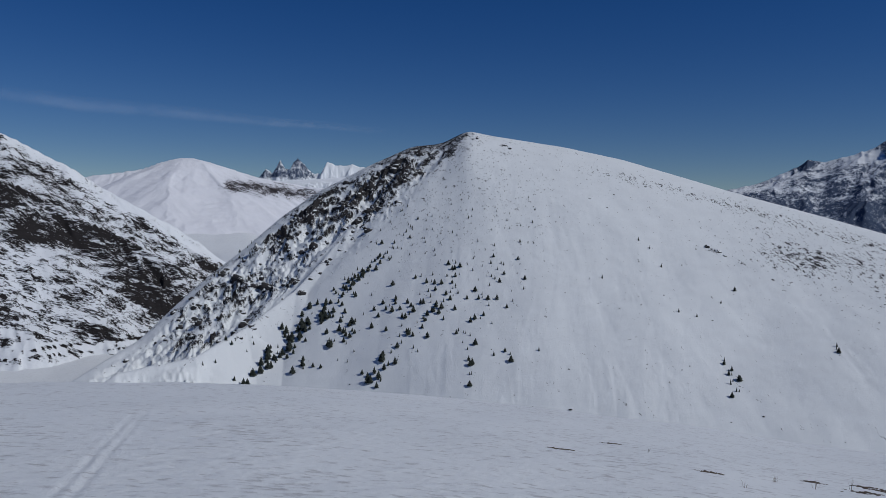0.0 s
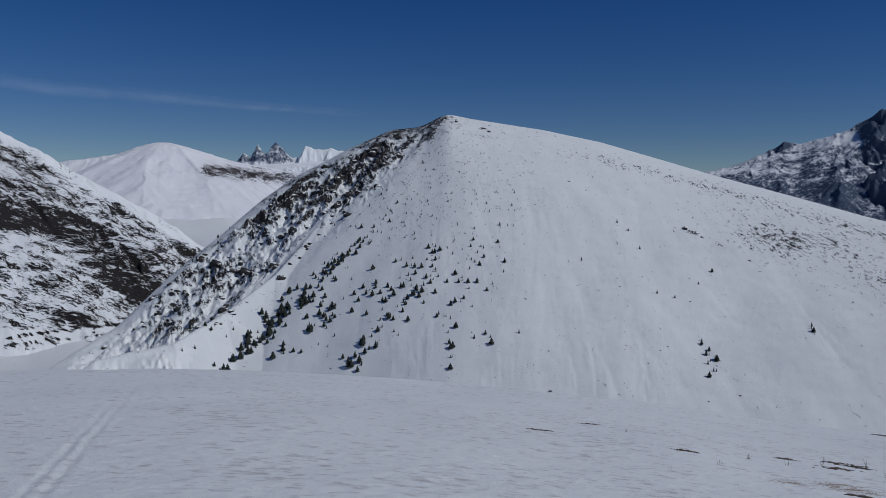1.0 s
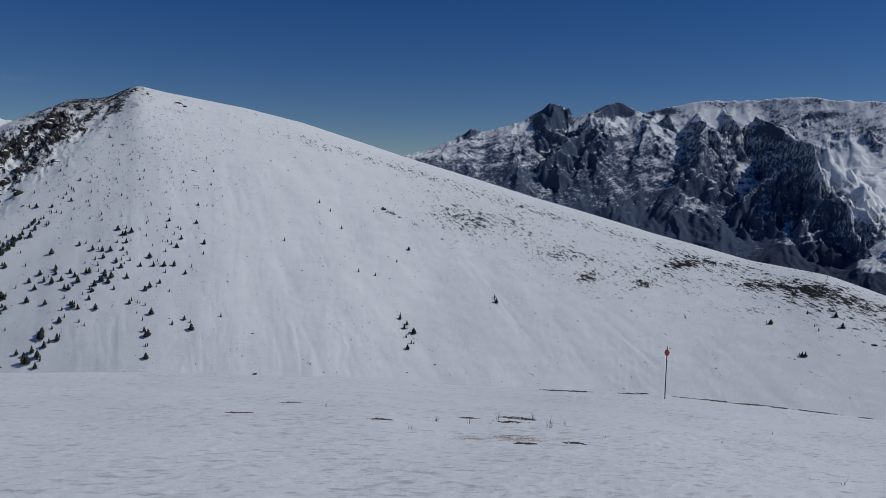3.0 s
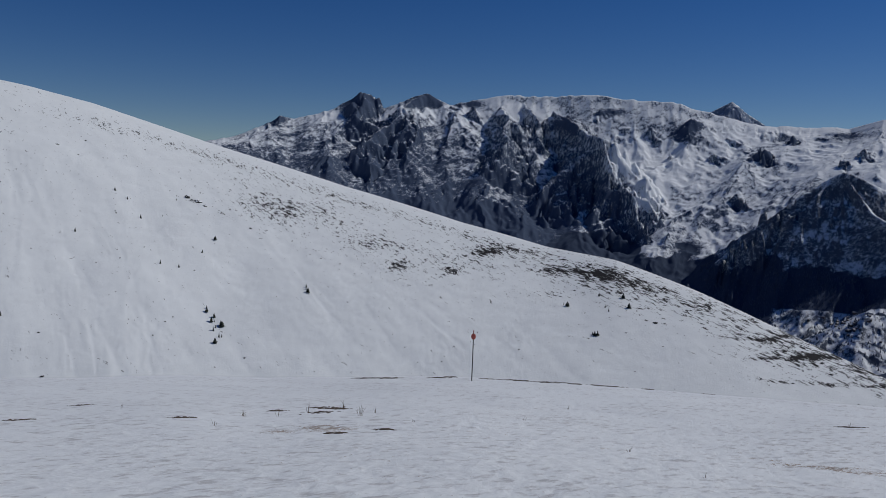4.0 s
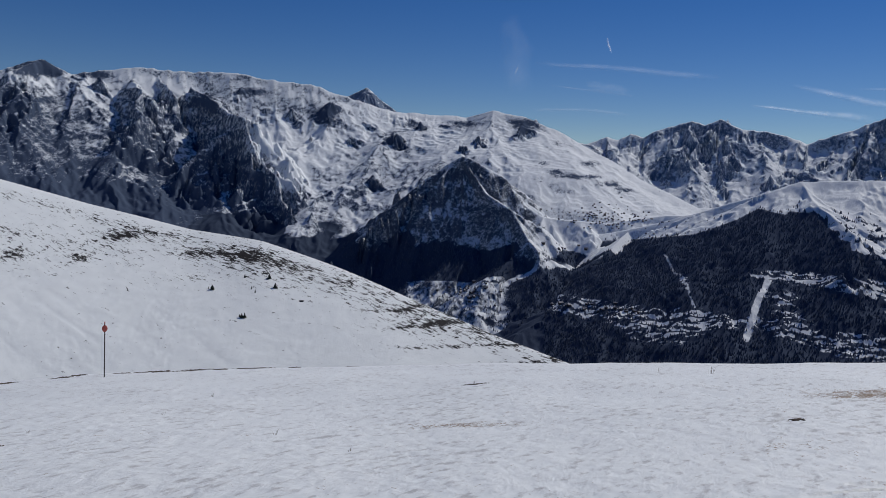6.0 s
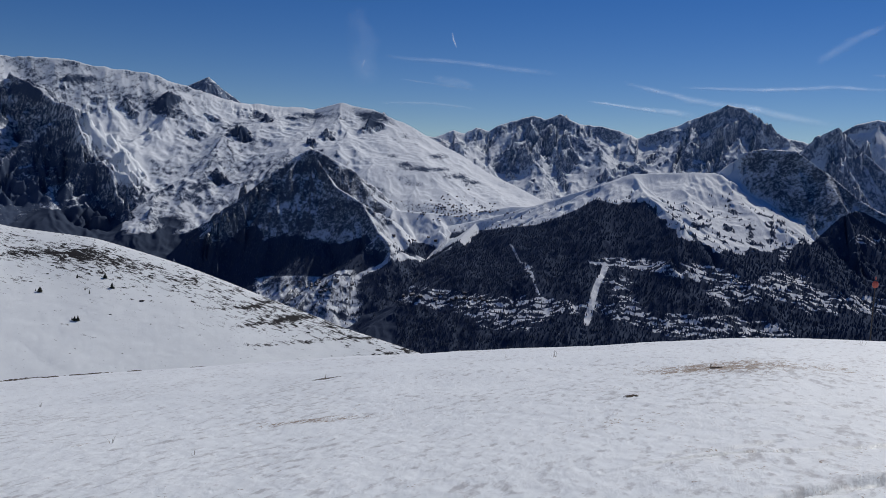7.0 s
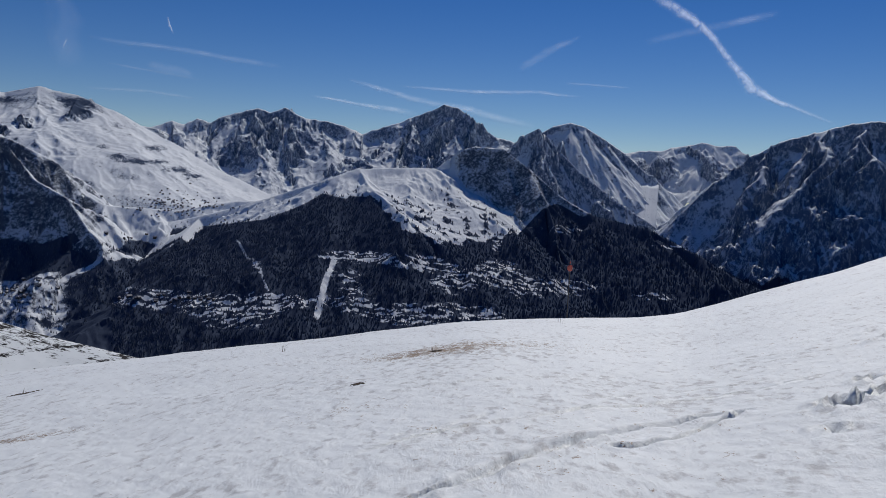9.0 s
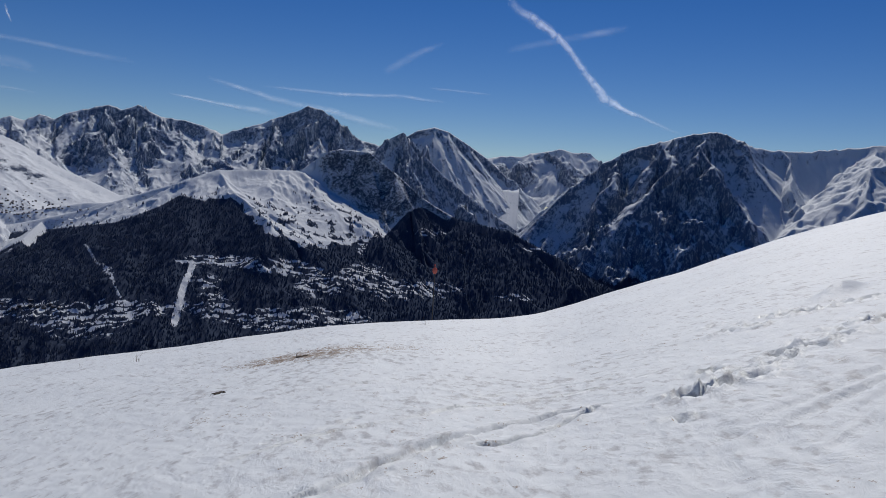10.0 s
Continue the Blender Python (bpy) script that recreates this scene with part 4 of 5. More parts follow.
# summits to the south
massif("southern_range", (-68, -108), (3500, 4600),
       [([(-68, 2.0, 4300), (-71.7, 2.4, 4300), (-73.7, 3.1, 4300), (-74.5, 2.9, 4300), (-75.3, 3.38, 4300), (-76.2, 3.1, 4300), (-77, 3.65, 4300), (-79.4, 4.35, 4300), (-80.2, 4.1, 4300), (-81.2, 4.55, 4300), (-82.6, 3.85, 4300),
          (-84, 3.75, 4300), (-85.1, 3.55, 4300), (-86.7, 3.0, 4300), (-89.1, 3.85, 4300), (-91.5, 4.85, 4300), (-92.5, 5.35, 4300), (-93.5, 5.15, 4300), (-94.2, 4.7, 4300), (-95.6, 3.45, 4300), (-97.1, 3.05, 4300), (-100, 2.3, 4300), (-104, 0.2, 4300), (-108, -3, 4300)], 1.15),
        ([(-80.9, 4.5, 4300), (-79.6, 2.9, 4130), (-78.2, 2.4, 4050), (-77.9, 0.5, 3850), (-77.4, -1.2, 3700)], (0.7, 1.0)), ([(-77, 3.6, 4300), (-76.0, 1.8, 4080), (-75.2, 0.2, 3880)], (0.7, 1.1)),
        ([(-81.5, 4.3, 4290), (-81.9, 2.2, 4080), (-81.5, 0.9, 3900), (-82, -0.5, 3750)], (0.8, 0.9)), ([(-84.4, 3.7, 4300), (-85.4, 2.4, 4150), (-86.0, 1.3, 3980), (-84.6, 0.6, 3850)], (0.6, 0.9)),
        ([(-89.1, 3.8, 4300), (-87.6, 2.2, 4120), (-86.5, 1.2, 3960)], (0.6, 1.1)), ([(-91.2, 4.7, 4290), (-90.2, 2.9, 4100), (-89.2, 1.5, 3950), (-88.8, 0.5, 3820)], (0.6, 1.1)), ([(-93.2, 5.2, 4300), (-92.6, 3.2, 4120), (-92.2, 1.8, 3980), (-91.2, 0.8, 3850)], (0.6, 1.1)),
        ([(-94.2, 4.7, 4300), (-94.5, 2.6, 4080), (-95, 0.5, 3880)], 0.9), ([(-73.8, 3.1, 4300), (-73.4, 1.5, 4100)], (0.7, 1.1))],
       HAZED_FARTHEST, "chain of high rock summits with snow gullies, tinted haze-blue", rough=14, size=320, seed=340, sway=0.12, bare=0.3, smoothness=5.0, carve=1.1, arms=(260, 420, 0.6, 1.1, -180), loose=True, feet=[(-68, (-3, 3450), (1.2, 3950)), (-84, (-3, 3450), (0.9, 3950)), (-108, (-3, 3450), (1.2, 3950))], jag=4.5, wood=(-230, 60), steps=(0.065, 6.5))
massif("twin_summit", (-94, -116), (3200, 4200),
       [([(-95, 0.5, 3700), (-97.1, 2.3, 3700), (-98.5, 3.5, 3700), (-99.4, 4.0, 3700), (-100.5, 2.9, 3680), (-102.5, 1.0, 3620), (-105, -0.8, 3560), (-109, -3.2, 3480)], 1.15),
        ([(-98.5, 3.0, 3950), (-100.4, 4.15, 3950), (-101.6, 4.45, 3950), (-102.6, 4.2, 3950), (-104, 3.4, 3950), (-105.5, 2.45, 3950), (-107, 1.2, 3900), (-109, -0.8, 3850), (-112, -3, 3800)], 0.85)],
       HAZED_FARTHEST, "two steep snow-streaked summits, one before the other", rough=12, size=260, seed=380, bare=0.3, smoothness=4.0, carve=0.85, arms=(190, 480, 0.7, 1.45, -180), jag=4.0, wood=(-190, 60), steps=(0.065, 6.0))
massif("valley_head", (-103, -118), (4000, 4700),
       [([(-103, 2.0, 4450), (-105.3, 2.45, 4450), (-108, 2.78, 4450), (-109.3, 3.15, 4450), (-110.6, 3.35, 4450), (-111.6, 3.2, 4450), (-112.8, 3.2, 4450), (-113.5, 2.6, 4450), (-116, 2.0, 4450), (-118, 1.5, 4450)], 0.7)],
       HAZED_FARTHEST, "pale snowy peaks closing the far valley", rough=18, size=200, seed=420, bare=0.2, arms=(170, 420, 0.42, 1.0, -180), jag=7.0, steps=(0.07, 7))
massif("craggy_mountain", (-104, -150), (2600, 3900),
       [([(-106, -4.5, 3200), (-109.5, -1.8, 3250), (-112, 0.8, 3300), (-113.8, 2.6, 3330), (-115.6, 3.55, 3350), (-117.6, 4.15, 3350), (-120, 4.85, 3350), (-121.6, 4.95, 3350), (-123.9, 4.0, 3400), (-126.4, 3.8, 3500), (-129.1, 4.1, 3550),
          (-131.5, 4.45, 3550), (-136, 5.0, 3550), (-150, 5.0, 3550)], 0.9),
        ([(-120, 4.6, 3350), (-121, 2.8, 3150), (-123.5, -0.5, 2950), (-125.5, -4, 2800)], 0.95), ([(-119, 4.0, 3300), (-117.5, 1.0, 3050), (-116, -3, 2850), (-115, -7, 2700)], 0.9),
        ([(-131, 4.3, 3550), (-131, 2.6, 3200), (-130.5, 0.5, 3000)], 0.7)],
       HAZED_FARTHEST, "craggy dark rock mountain with steep ribs and a snow bowl", rough=14, size=300, seed=460, calm=lambda b, el: 1 - 0.7 * smooth(-b, 122.5, 125), sway=0.15, bare=0.3, smoothness=4.0, carve=1.1, loose=True, arms=(190, 600, 0.65, 1.2, -126), jag=6.0, wood=(-300, 60), steps=(0.07, 6.0),
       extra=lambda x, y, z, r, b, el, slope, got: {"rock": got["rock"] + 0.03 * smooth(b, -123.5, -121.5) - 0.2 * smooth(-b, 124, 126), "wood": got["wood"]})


# ---- things ----
def part(name, bm, material, parent=None, label="", smooth_faces=False):
    me = bpy.data.meshes.new(name)
    bm.to_mesh(me)
    bm.free()
    if smooth_faces:
        me.polygons.foreach_set("use_smooth", np.ones(len(me.polygons), bool))
    me.materials.append(material)
    ob = new(name, me)
    ob.parent = parent
    return tagged(ob, label)


def holder(name, m, label, category, group=""):
    ob = new(name)
    ob.matrix_basis = m
    return tagged(ob, label, category, group)


NEEDLES = plain("spruce_needles", (0.022, 0.030, 0.022), 0.8, vary=0.5, size=0.6)
BARK = plain("bark", (0.06, 0.045, 0.035), 0.9, size=0.2)


def conifer(rng, high, lean):
    """A small mountain spruce: tapered trunk and drooping tiers of branch clumps."""
    tree = holder("spruce_tree", Matrix(), "small dark green spruce standing in hillside snow", "tree", "spruces on the hill")
    bm = bmesh.new()
    bmesh.ops.create_cone(bm, segments=6, radius1=0.035 * high, radius2=0.008 * high, depth=high * 1.05, cap_ends=True)
    bmesh.ops.translate(bm, verts=bm.verts, vec=(0, 0, high * 0.425))
    part("trunk", bm, BARK, tree)
    bm = bmesh.new()
    tiers = 9
    for k in range(tiers):
        f = k / (tiers - 1)
        z0 = high * (0.06 + 0.86 * f)
        reach = high * (0.27 * (1 - f) ** 0.8 + 0.025)
        twigs = 9 if f < 0.6 else 6
        for j in range(twigs):
            a = 2 * math.pi * (j + rng.random()) / twigs
            length = reach * rng.uniform(0.65, 1.2)
            wide = 0.36 * length + 0.02 * high
            d = Vector((math.cos(a), math.sin(a), 0))
            side = Vector((-d.y, d.x, 0))
            root = Vector((lean * z0, 0, z0 + high * rng.uniform(0.02, 0.08)))
            tip = root + d * length - Vector((0, 0, high * rng.uniform(0.05, 0.10)))
            mid = root + d * length * 0.55
            v = [bm.verts.new(p) for p in (root, mid + side * wide - Vector((0, 0, 0.05 * high)), tip, mid - side * wide - Vector((0, 0, 0.05 * high)), mid + Vector((0, 0, 0.035 * high)))]
            for q in ((0, 1, 4), (1, 2, 4), (2, 3, 4), (3, 0, 4)):
                bm.faces.new([v[i] for i in q])
    top = [bm.verts.new((lean * high + 0.02 * high * math.cos(a), 0.02 * high * math.sin(a), high * 0.9)) for a in (0, 2.1, 4.2)] + [bm.verts.new((lean * high, 0, high * 1.03))]
    for q in ((0, 1, 3), (1, 2, 3), (2, 0, 3)):
        bm.faces.new([top[i] for i in q])
    part("crown", bm, NEEDLES, tree)
    return tree


# stands of spruce: bearing, height angle, spread of both, tilt of the stand, number, size
STANDS = [(12.6, -10.6, 2.4, 0.9, 0.75, 34, 0.9), (10.4, -8.6, 1.9, 0.9, 0.8, 34, 0.9), (8.0, -6.3, 1.9, 0.8, 0.85, 34, 0.8), (5.6, -4.1, 1.9, 0.7, 0.9, 30, 0.66), (3.6, -2.0, 1.6, 0.6, 0.9, 20, 0.55), (8.0, -9.2, 2.4, 1.3, 0.5, 26, 0.75), (5.0, -7.0, 2.2, 1.2, 0.5, 22, 0.7),
          (4.4, -11.2, 1.4, 0.8, 0.6, 14, 0.8), (2.8, -9.4, 1.8, 1.2, 0.7, 17, 0.7), (1.6, -7.3, 1.4, 0.9, 0.6, 18, 0.66), (-2.1, -10.0, 0.5, 2.0, 0, 13, 0.65), (-1.8, -5.8, 4.0, 2.0, 0.3, 34, 0.58), (0.4, -4.4, 1.6, 1.0, 0.3, 20, 0.58), (-2.2, -4.2, 2.2, 1.1, 0.2, 20, 0.55), (-4.6, -2.4, 2.2, 1.0, 0.1, 12, 0.48),
          (-3.0, -7.0, 2.0, 1.6, 0, 8, 0.6), (-5.0, -10.0, 2.0, 1.0, 0, 5, 0.6), (-20.5, -11.0, 0.5, 0.8, -0.9, 12, 0.55), (-26.8, -8.3, 0.4, 0.4, 0, 4, 0.5), (-19.0, -6.6, 3.0, 1.5, 0, 4, 0.45), (15, -9.6, 2.0, 0.7, 0.4, 9, 0.5), (15, -3.2, 2.0, 0.6, 0.9, 14, 0.5),
          (0.6, -1.0, 3.0, 1.8, 0.3, 40, 0.36), (-3.0, 0.6, 3.5, 1.8, 0, 40, 0.32), (4.2, -0.6, 2.0, 1.2, 0.6, 24, 0.36), (-13, -3.0, 5, 1.8, 0, 7, 0.4), (-49, -8.3, 4.0, 1.0, 0.2, 8, 0.55), (-48, -10.7, 0.4, 0.2, 0, 4, 0.6)]
rng = random.Random(4)
models = [conifer(rng, 1.0, rng.uniform(-0.03, 0.03)) for _ in range(6)]
used = set()
saplings = []
for az, el, wide, tall, tilt, count, size in STANDS:
    for _ in range(count):
        u, v = rng.uniform(-1.15, 1.15), rng.gauss(0, 0.65)
        at = lands_on(hill_height, az + u * wide, el + v * tall - tilt * u * wide, 320, 800)
        if not at:
            continue
        high = 5.4 * size * rng.uniform(0.45, 1.3)
        if high < 2.8:
            saplings.append((*at, high))
            continue
        k = rng.randrange(6)
        m = Matrix.Translation((at[0], at[1], at[2] - 0.15)) @ Matrix.Rotation(rng.uniform(0, 6.28), 4, "Z") @ Matrix.Diagonal((high * rng.uniform(1.2, 1.8), high * rng.uniform(1.2, 1.8), high * 0.92, 1))
        if k in used:
            copy_thing(models[k], m).matrix_basis = m
        else:
            models[k].matrix_basis = m
            used.add(k)


def cone_cloud(name, places, seed, label, category, material):
    """Far conifers, joined: each a ragged six-sided spire."""
    g = np.random.RandomState(seed)
    n = len(places)
    turn, wide = g.uniform(0, 6.28, (n, 1)), places[:, 3:4] * g.uniform(0.20, 0.32, (n, 1))
    a = turn + np.arange(6) * math.pi / 3
    w = wide * g.uniform(0.7, 1.2, (n, 6))
    foot = np.stack([places[:, 0:1] + w * np.cos(a), places[:, 1:2] + w * np.sin(a), np.repeat(places[:, 2:3] - 0.5, 6, 1)], -1)
    tip = places[:, None, :3] + np.stack([g.uniform(-0.3, 0.3, n), 0 * turn[:, 0], places[:, 3]], -1)[:, None, :]
    verts = np.concatenate([foot, tip], 1).reshape(-1, 3)
    k = np.arange(6)
    faces = (np.arange(n)[:, None, None] * 7 + np.stack([k, (k + 1) % 6, np.full(6, 6)], -1)[None]).reshape(-1, 3)
    me = bpy.data.meshes.new(name)
    me.from_pydata(verts.tolist(), [], faces.tolist())
    me.materials.append(material)
    return tagged(new(name, me), label, category, kind="stuff")


cone_cloud("young_spruces", np.array(saplings), 3, "small dark spruce saplings dotting the snow hill", "young trees", NEEDLES)


# ---- stones and shrubs that dot the hill ----
STONE = plain("hill_stone", (0.036, 0.035, 0.036), 0.95, vary=0.6, size=1.5)


def boulder_field(name, count, seed, label):
    """Weathered stones and cushions of heath, gathered where the hill is bare."""
    g = np.random.RandomState(seed)
    az, r = g.uniform(-72, 24, count), g.uniform(330, 735, count)
    x, y = -np.sin(np.radians(az)) * r, np.cos(np.radians(az)) * r
    z = hill_height(x, y)
    got = hill_cover(x, y, z, np.full(x.shape, 0.5), 0.0)
    chance = 0.009 + 1.2 * np.clip(got["heath"] - 0.16, 0, 1) ** 1.3 + 0.9 * np.clip(got["rock"] - 0.12, 0, 1) ** 1.4
    keep = g.uniform(0, 1, count) < chance
    ball = bmesh.new()
    bmesh.ops.create_icosphere(ball, subdivisions=1, radius=1.0)
    unit = np.array([v.co for v in ball.verts])
    tri = np.array([[v.index for v in f.verts] for f in ball.faces])
    ball.free()
    verts, faces = [], []
    for n, k in enumerate(np.nonzero(keep)[0]):
        size = g.uniform(0.18, 0.55) * (1.8 if g.uniform() < 0.10 else 1.0)
        shape = unit * (size * g.uniform(0.8, 2.0), size * g.uniform(0.7, 1.4), size * g.uniform(0.4, 0.9)) * g.uniform(0.7, 1.25, (len(unit), 1))
        turn = math.radians(az[k]) + g.uniform(-0.6, 0.6)
        c, s = math.cos(turn), math.sin(turn)
        verts.append(np.stack([x[k] + shape[:, 0] * c - shape[:, 1] * s, y[k] + shape[:, 0] * s + shape[:, 1] * c, z[k] + shape[:, 2]], -1))
        faces.append(tri + n * len(unit))
    me = bpy.data.meshes.new(name)
    me.from_pydata(np.concatenate(verts).tolist(), [], np.concatenate(faces).tolist())
    me.materials.append(STONE)
    return tagged(new(name, me), label, "stones", kind="stuff")


boulder_field("hillside_stones", 26000, 8, "dark stones and heath cushions dotting the snow hill")


# ---- rock outcrops on the hill's shoulder ----
OUTCROP = capped_rock("outcrop_rock", (0.016, 0.017, 0.020), (0.07, 0.066, 0.065), 1.6)


def outcrop(seed):
    """A broken crag: stacked, fractured blocks."""
    g = random.Random(seed)
    bm = bmesh.new()
    for k in range(g.randint(3, 5)):
        got = bmesh.ops.create_icosphere(bm, subdivisions=2, radius=1.0)["verts"]
        shift = Vector((g.uniform(-0.8, 0.8), g.uniform(-0.5, 0.5), g.uniform(-0.35, 0.25)))
        size = g.uniform(0.45, 0.95)
        for v in got:
            p = v.co.copy()
            q = Vector((round(p.x * 2.2) / 2.2, round(p.y * 2.2) / 2.2, round(p.z * 2.2) / 2.2))
            p = p.lerp(q, 0.65) * (1 + 0.30 * noise.noise(p * 1.7 + Vector((seed * 3.1, k * 5.7, 0))))
            v.co = Vector((p.x * 1.25, p.y * 0.9, p.z * 0.75)) * size + shift
    ob = part("rock_outcrop", bm, OUTCROP)
    return tagged(ob, "dark fractured rock outcrop capped with snow", "rock outcrop", "outcrops on the hill shoulder")


rng = random.Random(77)
crags = [outcrop(k) for k in range(5)]
fresh = set()


def put_crag(az, el, size):
    at = lands_on(hill_height, az, el, 330, 800)
    if not at:
        return
    k = rng.randrange(5)
    m = Matrix.Translation((at[0], at[1], at[2] - 0.35 * size)) @ Matrix.Rotation(radians(az + rng.uniform(-25, 25)), 4, "Z") @ Matrix.Diagonal((size * rng.uniform(0.7, 1.2), size * rng.uniform(0.8, 1.2), size * rng.uniform(1.0, 1.7), 1))
    if k in fresh:
        copy_thing(crags[k], m).matrix_basis = m
    else:
        crags[k].matrix_basis = m
        fresh.add(k)


for _ in range(150):
    el = rng.uniform(-9.0, 4.8)
    edge = float(np.interp(el, [-10, -7.5, -5, -0.5, 3, 6], [17, 13.5, 10, 5.5, 2.5, 0]))
    sky = float(np.interp(el, [-10.5, -8.5, -4.8, -2.4, -0.15, 1.5, 3.6, 5.0], [25, 21, 17.3, 14.3, 11.5, 9.1, 5.5, 2.7]))
    put_crag(rng.uniform(edge - 0.8, max(edge, sky - 0.2)), el, rng.choice((1.2, 1.6, 2.0, 2.6, 3.4)))
for az, el, size in [(-1.6, 6.0, 2.2), (-0.9, 5.75, 2.4), (-0.3, 5.45, 2.0), (-2.4, 5.8, 1.6), (-4.3, 5.3, 2.6), (-4.8, 5.1, 1.8), (2.4, 4.9, 2.0), (3.2, 4.5, 2.6), (5.2, 3.3, 2.4), (5.0, 2.3, 4.2), (6.2, 1.6, 4.0), (4.3, 1.5, 3.6), (7.5, 0.8, 4.0), (-18.6, -1.7, 2.4), (-19.2, -2.0, 2.8), (-19.7, -2.25, 1.8),
                     (22.8, -10.2, 3.5), (22.0, -9.9, 2.5), (-7.8, 2.2, 1.5), (-10.5, 1.6, 1.4), (-23, -3.8, 1.6)]:
    put_crag(az, el, size)


# ---- woods and houses across the valley ----
def scatter(height, masks, az, rad, count, seed, low, high_cover, size):
    g = np.random.RandomState(seed)
    b, r = g.uniform(az[1], az[0], count), g.uniform(rad[0], rad[1], count)
    x, y = -np.sin(np.radians(b)) * r, np.cos(np.radians(b)) * r
    z = height(x, y)
    w = masks(x, y, z, np.full(x.shape, 0.6))["wood"]
    keep = (w > low) & (w < high_cover) & (g.uniform(0, 1, count) < 0.08 + 0.6 * w ** 2)
    tall = size * g.uniform(0.6, 1.3, count)
    return np.stack([x[keep], y[keep], z[keep], tall[keep]], -1)


rng = random.Random(11)
# needle colour lifted and blued to imitate haze before the far woods
HAZED_NEEDLES = plain("hazed_needles", (0.066, 0.088, 0.132), 0.9, vary=0.5, size=25)
cone_cloud("wooded_slope_trees", scatter(wooded_height, wooded_masks, (-70, -117), (1760, 2860), 70000, 5, 0.10, 2.0, 7.0), 1, "dense dark conifers on the snowy mountainside", "forest", HAZED_NEEDLES)
cone_cloud("shelf_trees", scatter(shelf_height, shelf_masks, (-55, -80), (1880, 2950), 34000, 6, 0.10, 2.0, 7.0), 2, "dense dark conifers on the valley shelf", "forest", HAZED_NEEDLES)

ROOF = plain("roof_snow_slate", (0.30, 0.30, 0.32), 0.8, vary=0.6, size=8)
CHALET = plain("chalet_wall", (0.09, 0.075, 0.065), 0.85, vary=0.5, size=9)


def chalet(rng):
    ob = holder("chalet", Matrix(), "dark timber chalet with a partly snowy roof", "house", "valley and resort houses")
    bm = bmesh.new()
    bmesh.ops.create_cube(bm, size=1.0)
    bmesh.ops.scale(bm, verts=bm.verts, vec=(1.0, 0.8, 0.75))
    bmesh.ops.translate(bm, verts=bm.verts, vec=(0, 0, 0.2))
    part("wall", bm, CHALET, ob)
    bm = bmesh.new()
    p = [bm.verts.new(v) for v in ((-0.6, -0.55, 0.5), (0.6, -0.55, 0.5), (0.6, 0, 0.9), (-0.6, 0, 0.9), (-0.6, 0.55, 0.5), (0.6, 0.55, 0.5))]
    for f in ((0, 1, 2, 3), (3, 2, 5, 4), (0, 3, 4), (1, 5, 2), (0, 4, 5, 1)):
        bm.faces.new([p[k] for k in f])
    part("roof", bm, ROOF, ob)
    return ob


HAMLETS = [(lambda x, y: np.maximum(np.maximum(shelf_height(x, y), glacier_height(x, y)), wooded_height(x, y)), -73.9, -2.6, 2.8, 0.7, 150, 3.6), (shelf_height, -64.6, -8.6, 1.4, 0.6, 34, 6), (wooded_height, -74.0, -9.1, 3.2, 0.3, 24, 7), (shelf_height, -71.0, -5.0, 1.2, 0.5, 6, 7)]
chalets, first = chalet(rng), True
for height, az, el, wide, tall, count, size in HAMLETS:
    for _ in range(count):
        at = lands_on(height, az + rng.gauss(0, 0.6) * wide, el + rng.gauss(0, 0.6) * tall, 2050, 3300, 4.0)
        if not at:
            continue
        k = size * rng.uniform(0.7, 1.4)
        m = Matrix.Translation(at) @ Matrix.Rotation(rng.uniform(0, 3.14), 4, "Z") @ Matrix.Diagonal((k * rng.uniform(0.9, 1.6), k, k, 1))
        if first:
            chalets.matrix_basis, first = m, False
        else:
            copy_thing(chalets, m).matrix_basis = m


# ---- piste markers ----
RED = plain("marker_red", (0.45, 0.085, 0.06), 0.45, vary=0.1)
POST = plain("marker_post", (0.03, 0.024, 0.024), 0.5, vary=0.3)


def piste_marker(at, high, lean, label):
    ob = holder("piste_marker", Matrix.Translation(at) @ pose(0, 0, 0, 0, lean, 0), label, "piste marker", "piste markers")
    bm = bmesh.new()
    bmesh.ops.create_cone(bm, segments=12, radius1=0.022, radius2=0.02, depth=high + 0.4, cap_ends=True)
    bmesh.ops.translate(bm, verts=bm.verts, vec=(0, 0, high / 2 - 0.2))
    part("pole", bm, POST, ob, "slim dark pole")
    bm = bmesh.new()
    bmesh.ops.create_uvsphere(bm, u_segments=24, v_segments=14, radius=0.135)
    face = bearing(at[0], at[1])
    bmesh.ops.scale(bm, verts=bm.verts, vec=(0.75, 0.32, 1.0))
    bmesh.ops.rotate(bm, verts=bm.verts, matrix=Matrix.Rotation(radians(float(face)), 3, "Z"))
    bmesh.ops.translate(bm, verts=bm.verts, vec=(0, 0, high - 0.2))
    part("disc", bm, RED, ob, "faded red plastic disc", True)
    bm = bmesh.new()
    bmesh.ops.create_cone(bm, segments=10, radius1=0.022, radius2=0.016, depth=0.10, cap_ends=True)
    bmesh.ops.translate(bm, verts=bm.verts, vec=(0, 0, high + 0.02))
    part("tip", bm, RED, ob)
    return ob


def on_ground(az, d):
    x, y, _ = spot(az, 0, d)
    return (x, y, float(ground_height(np.array([x]), np.array([y]))[0]))


piste_marker(on_ground(-39.62, 33.0), 2.12, 0.5, "red disc piste marker on a slim pole in snow")
piste_marker(on_ground(-102.0, 31.5), 2.2, 0.0, "red disc piste marker standing beyond the snow brow")


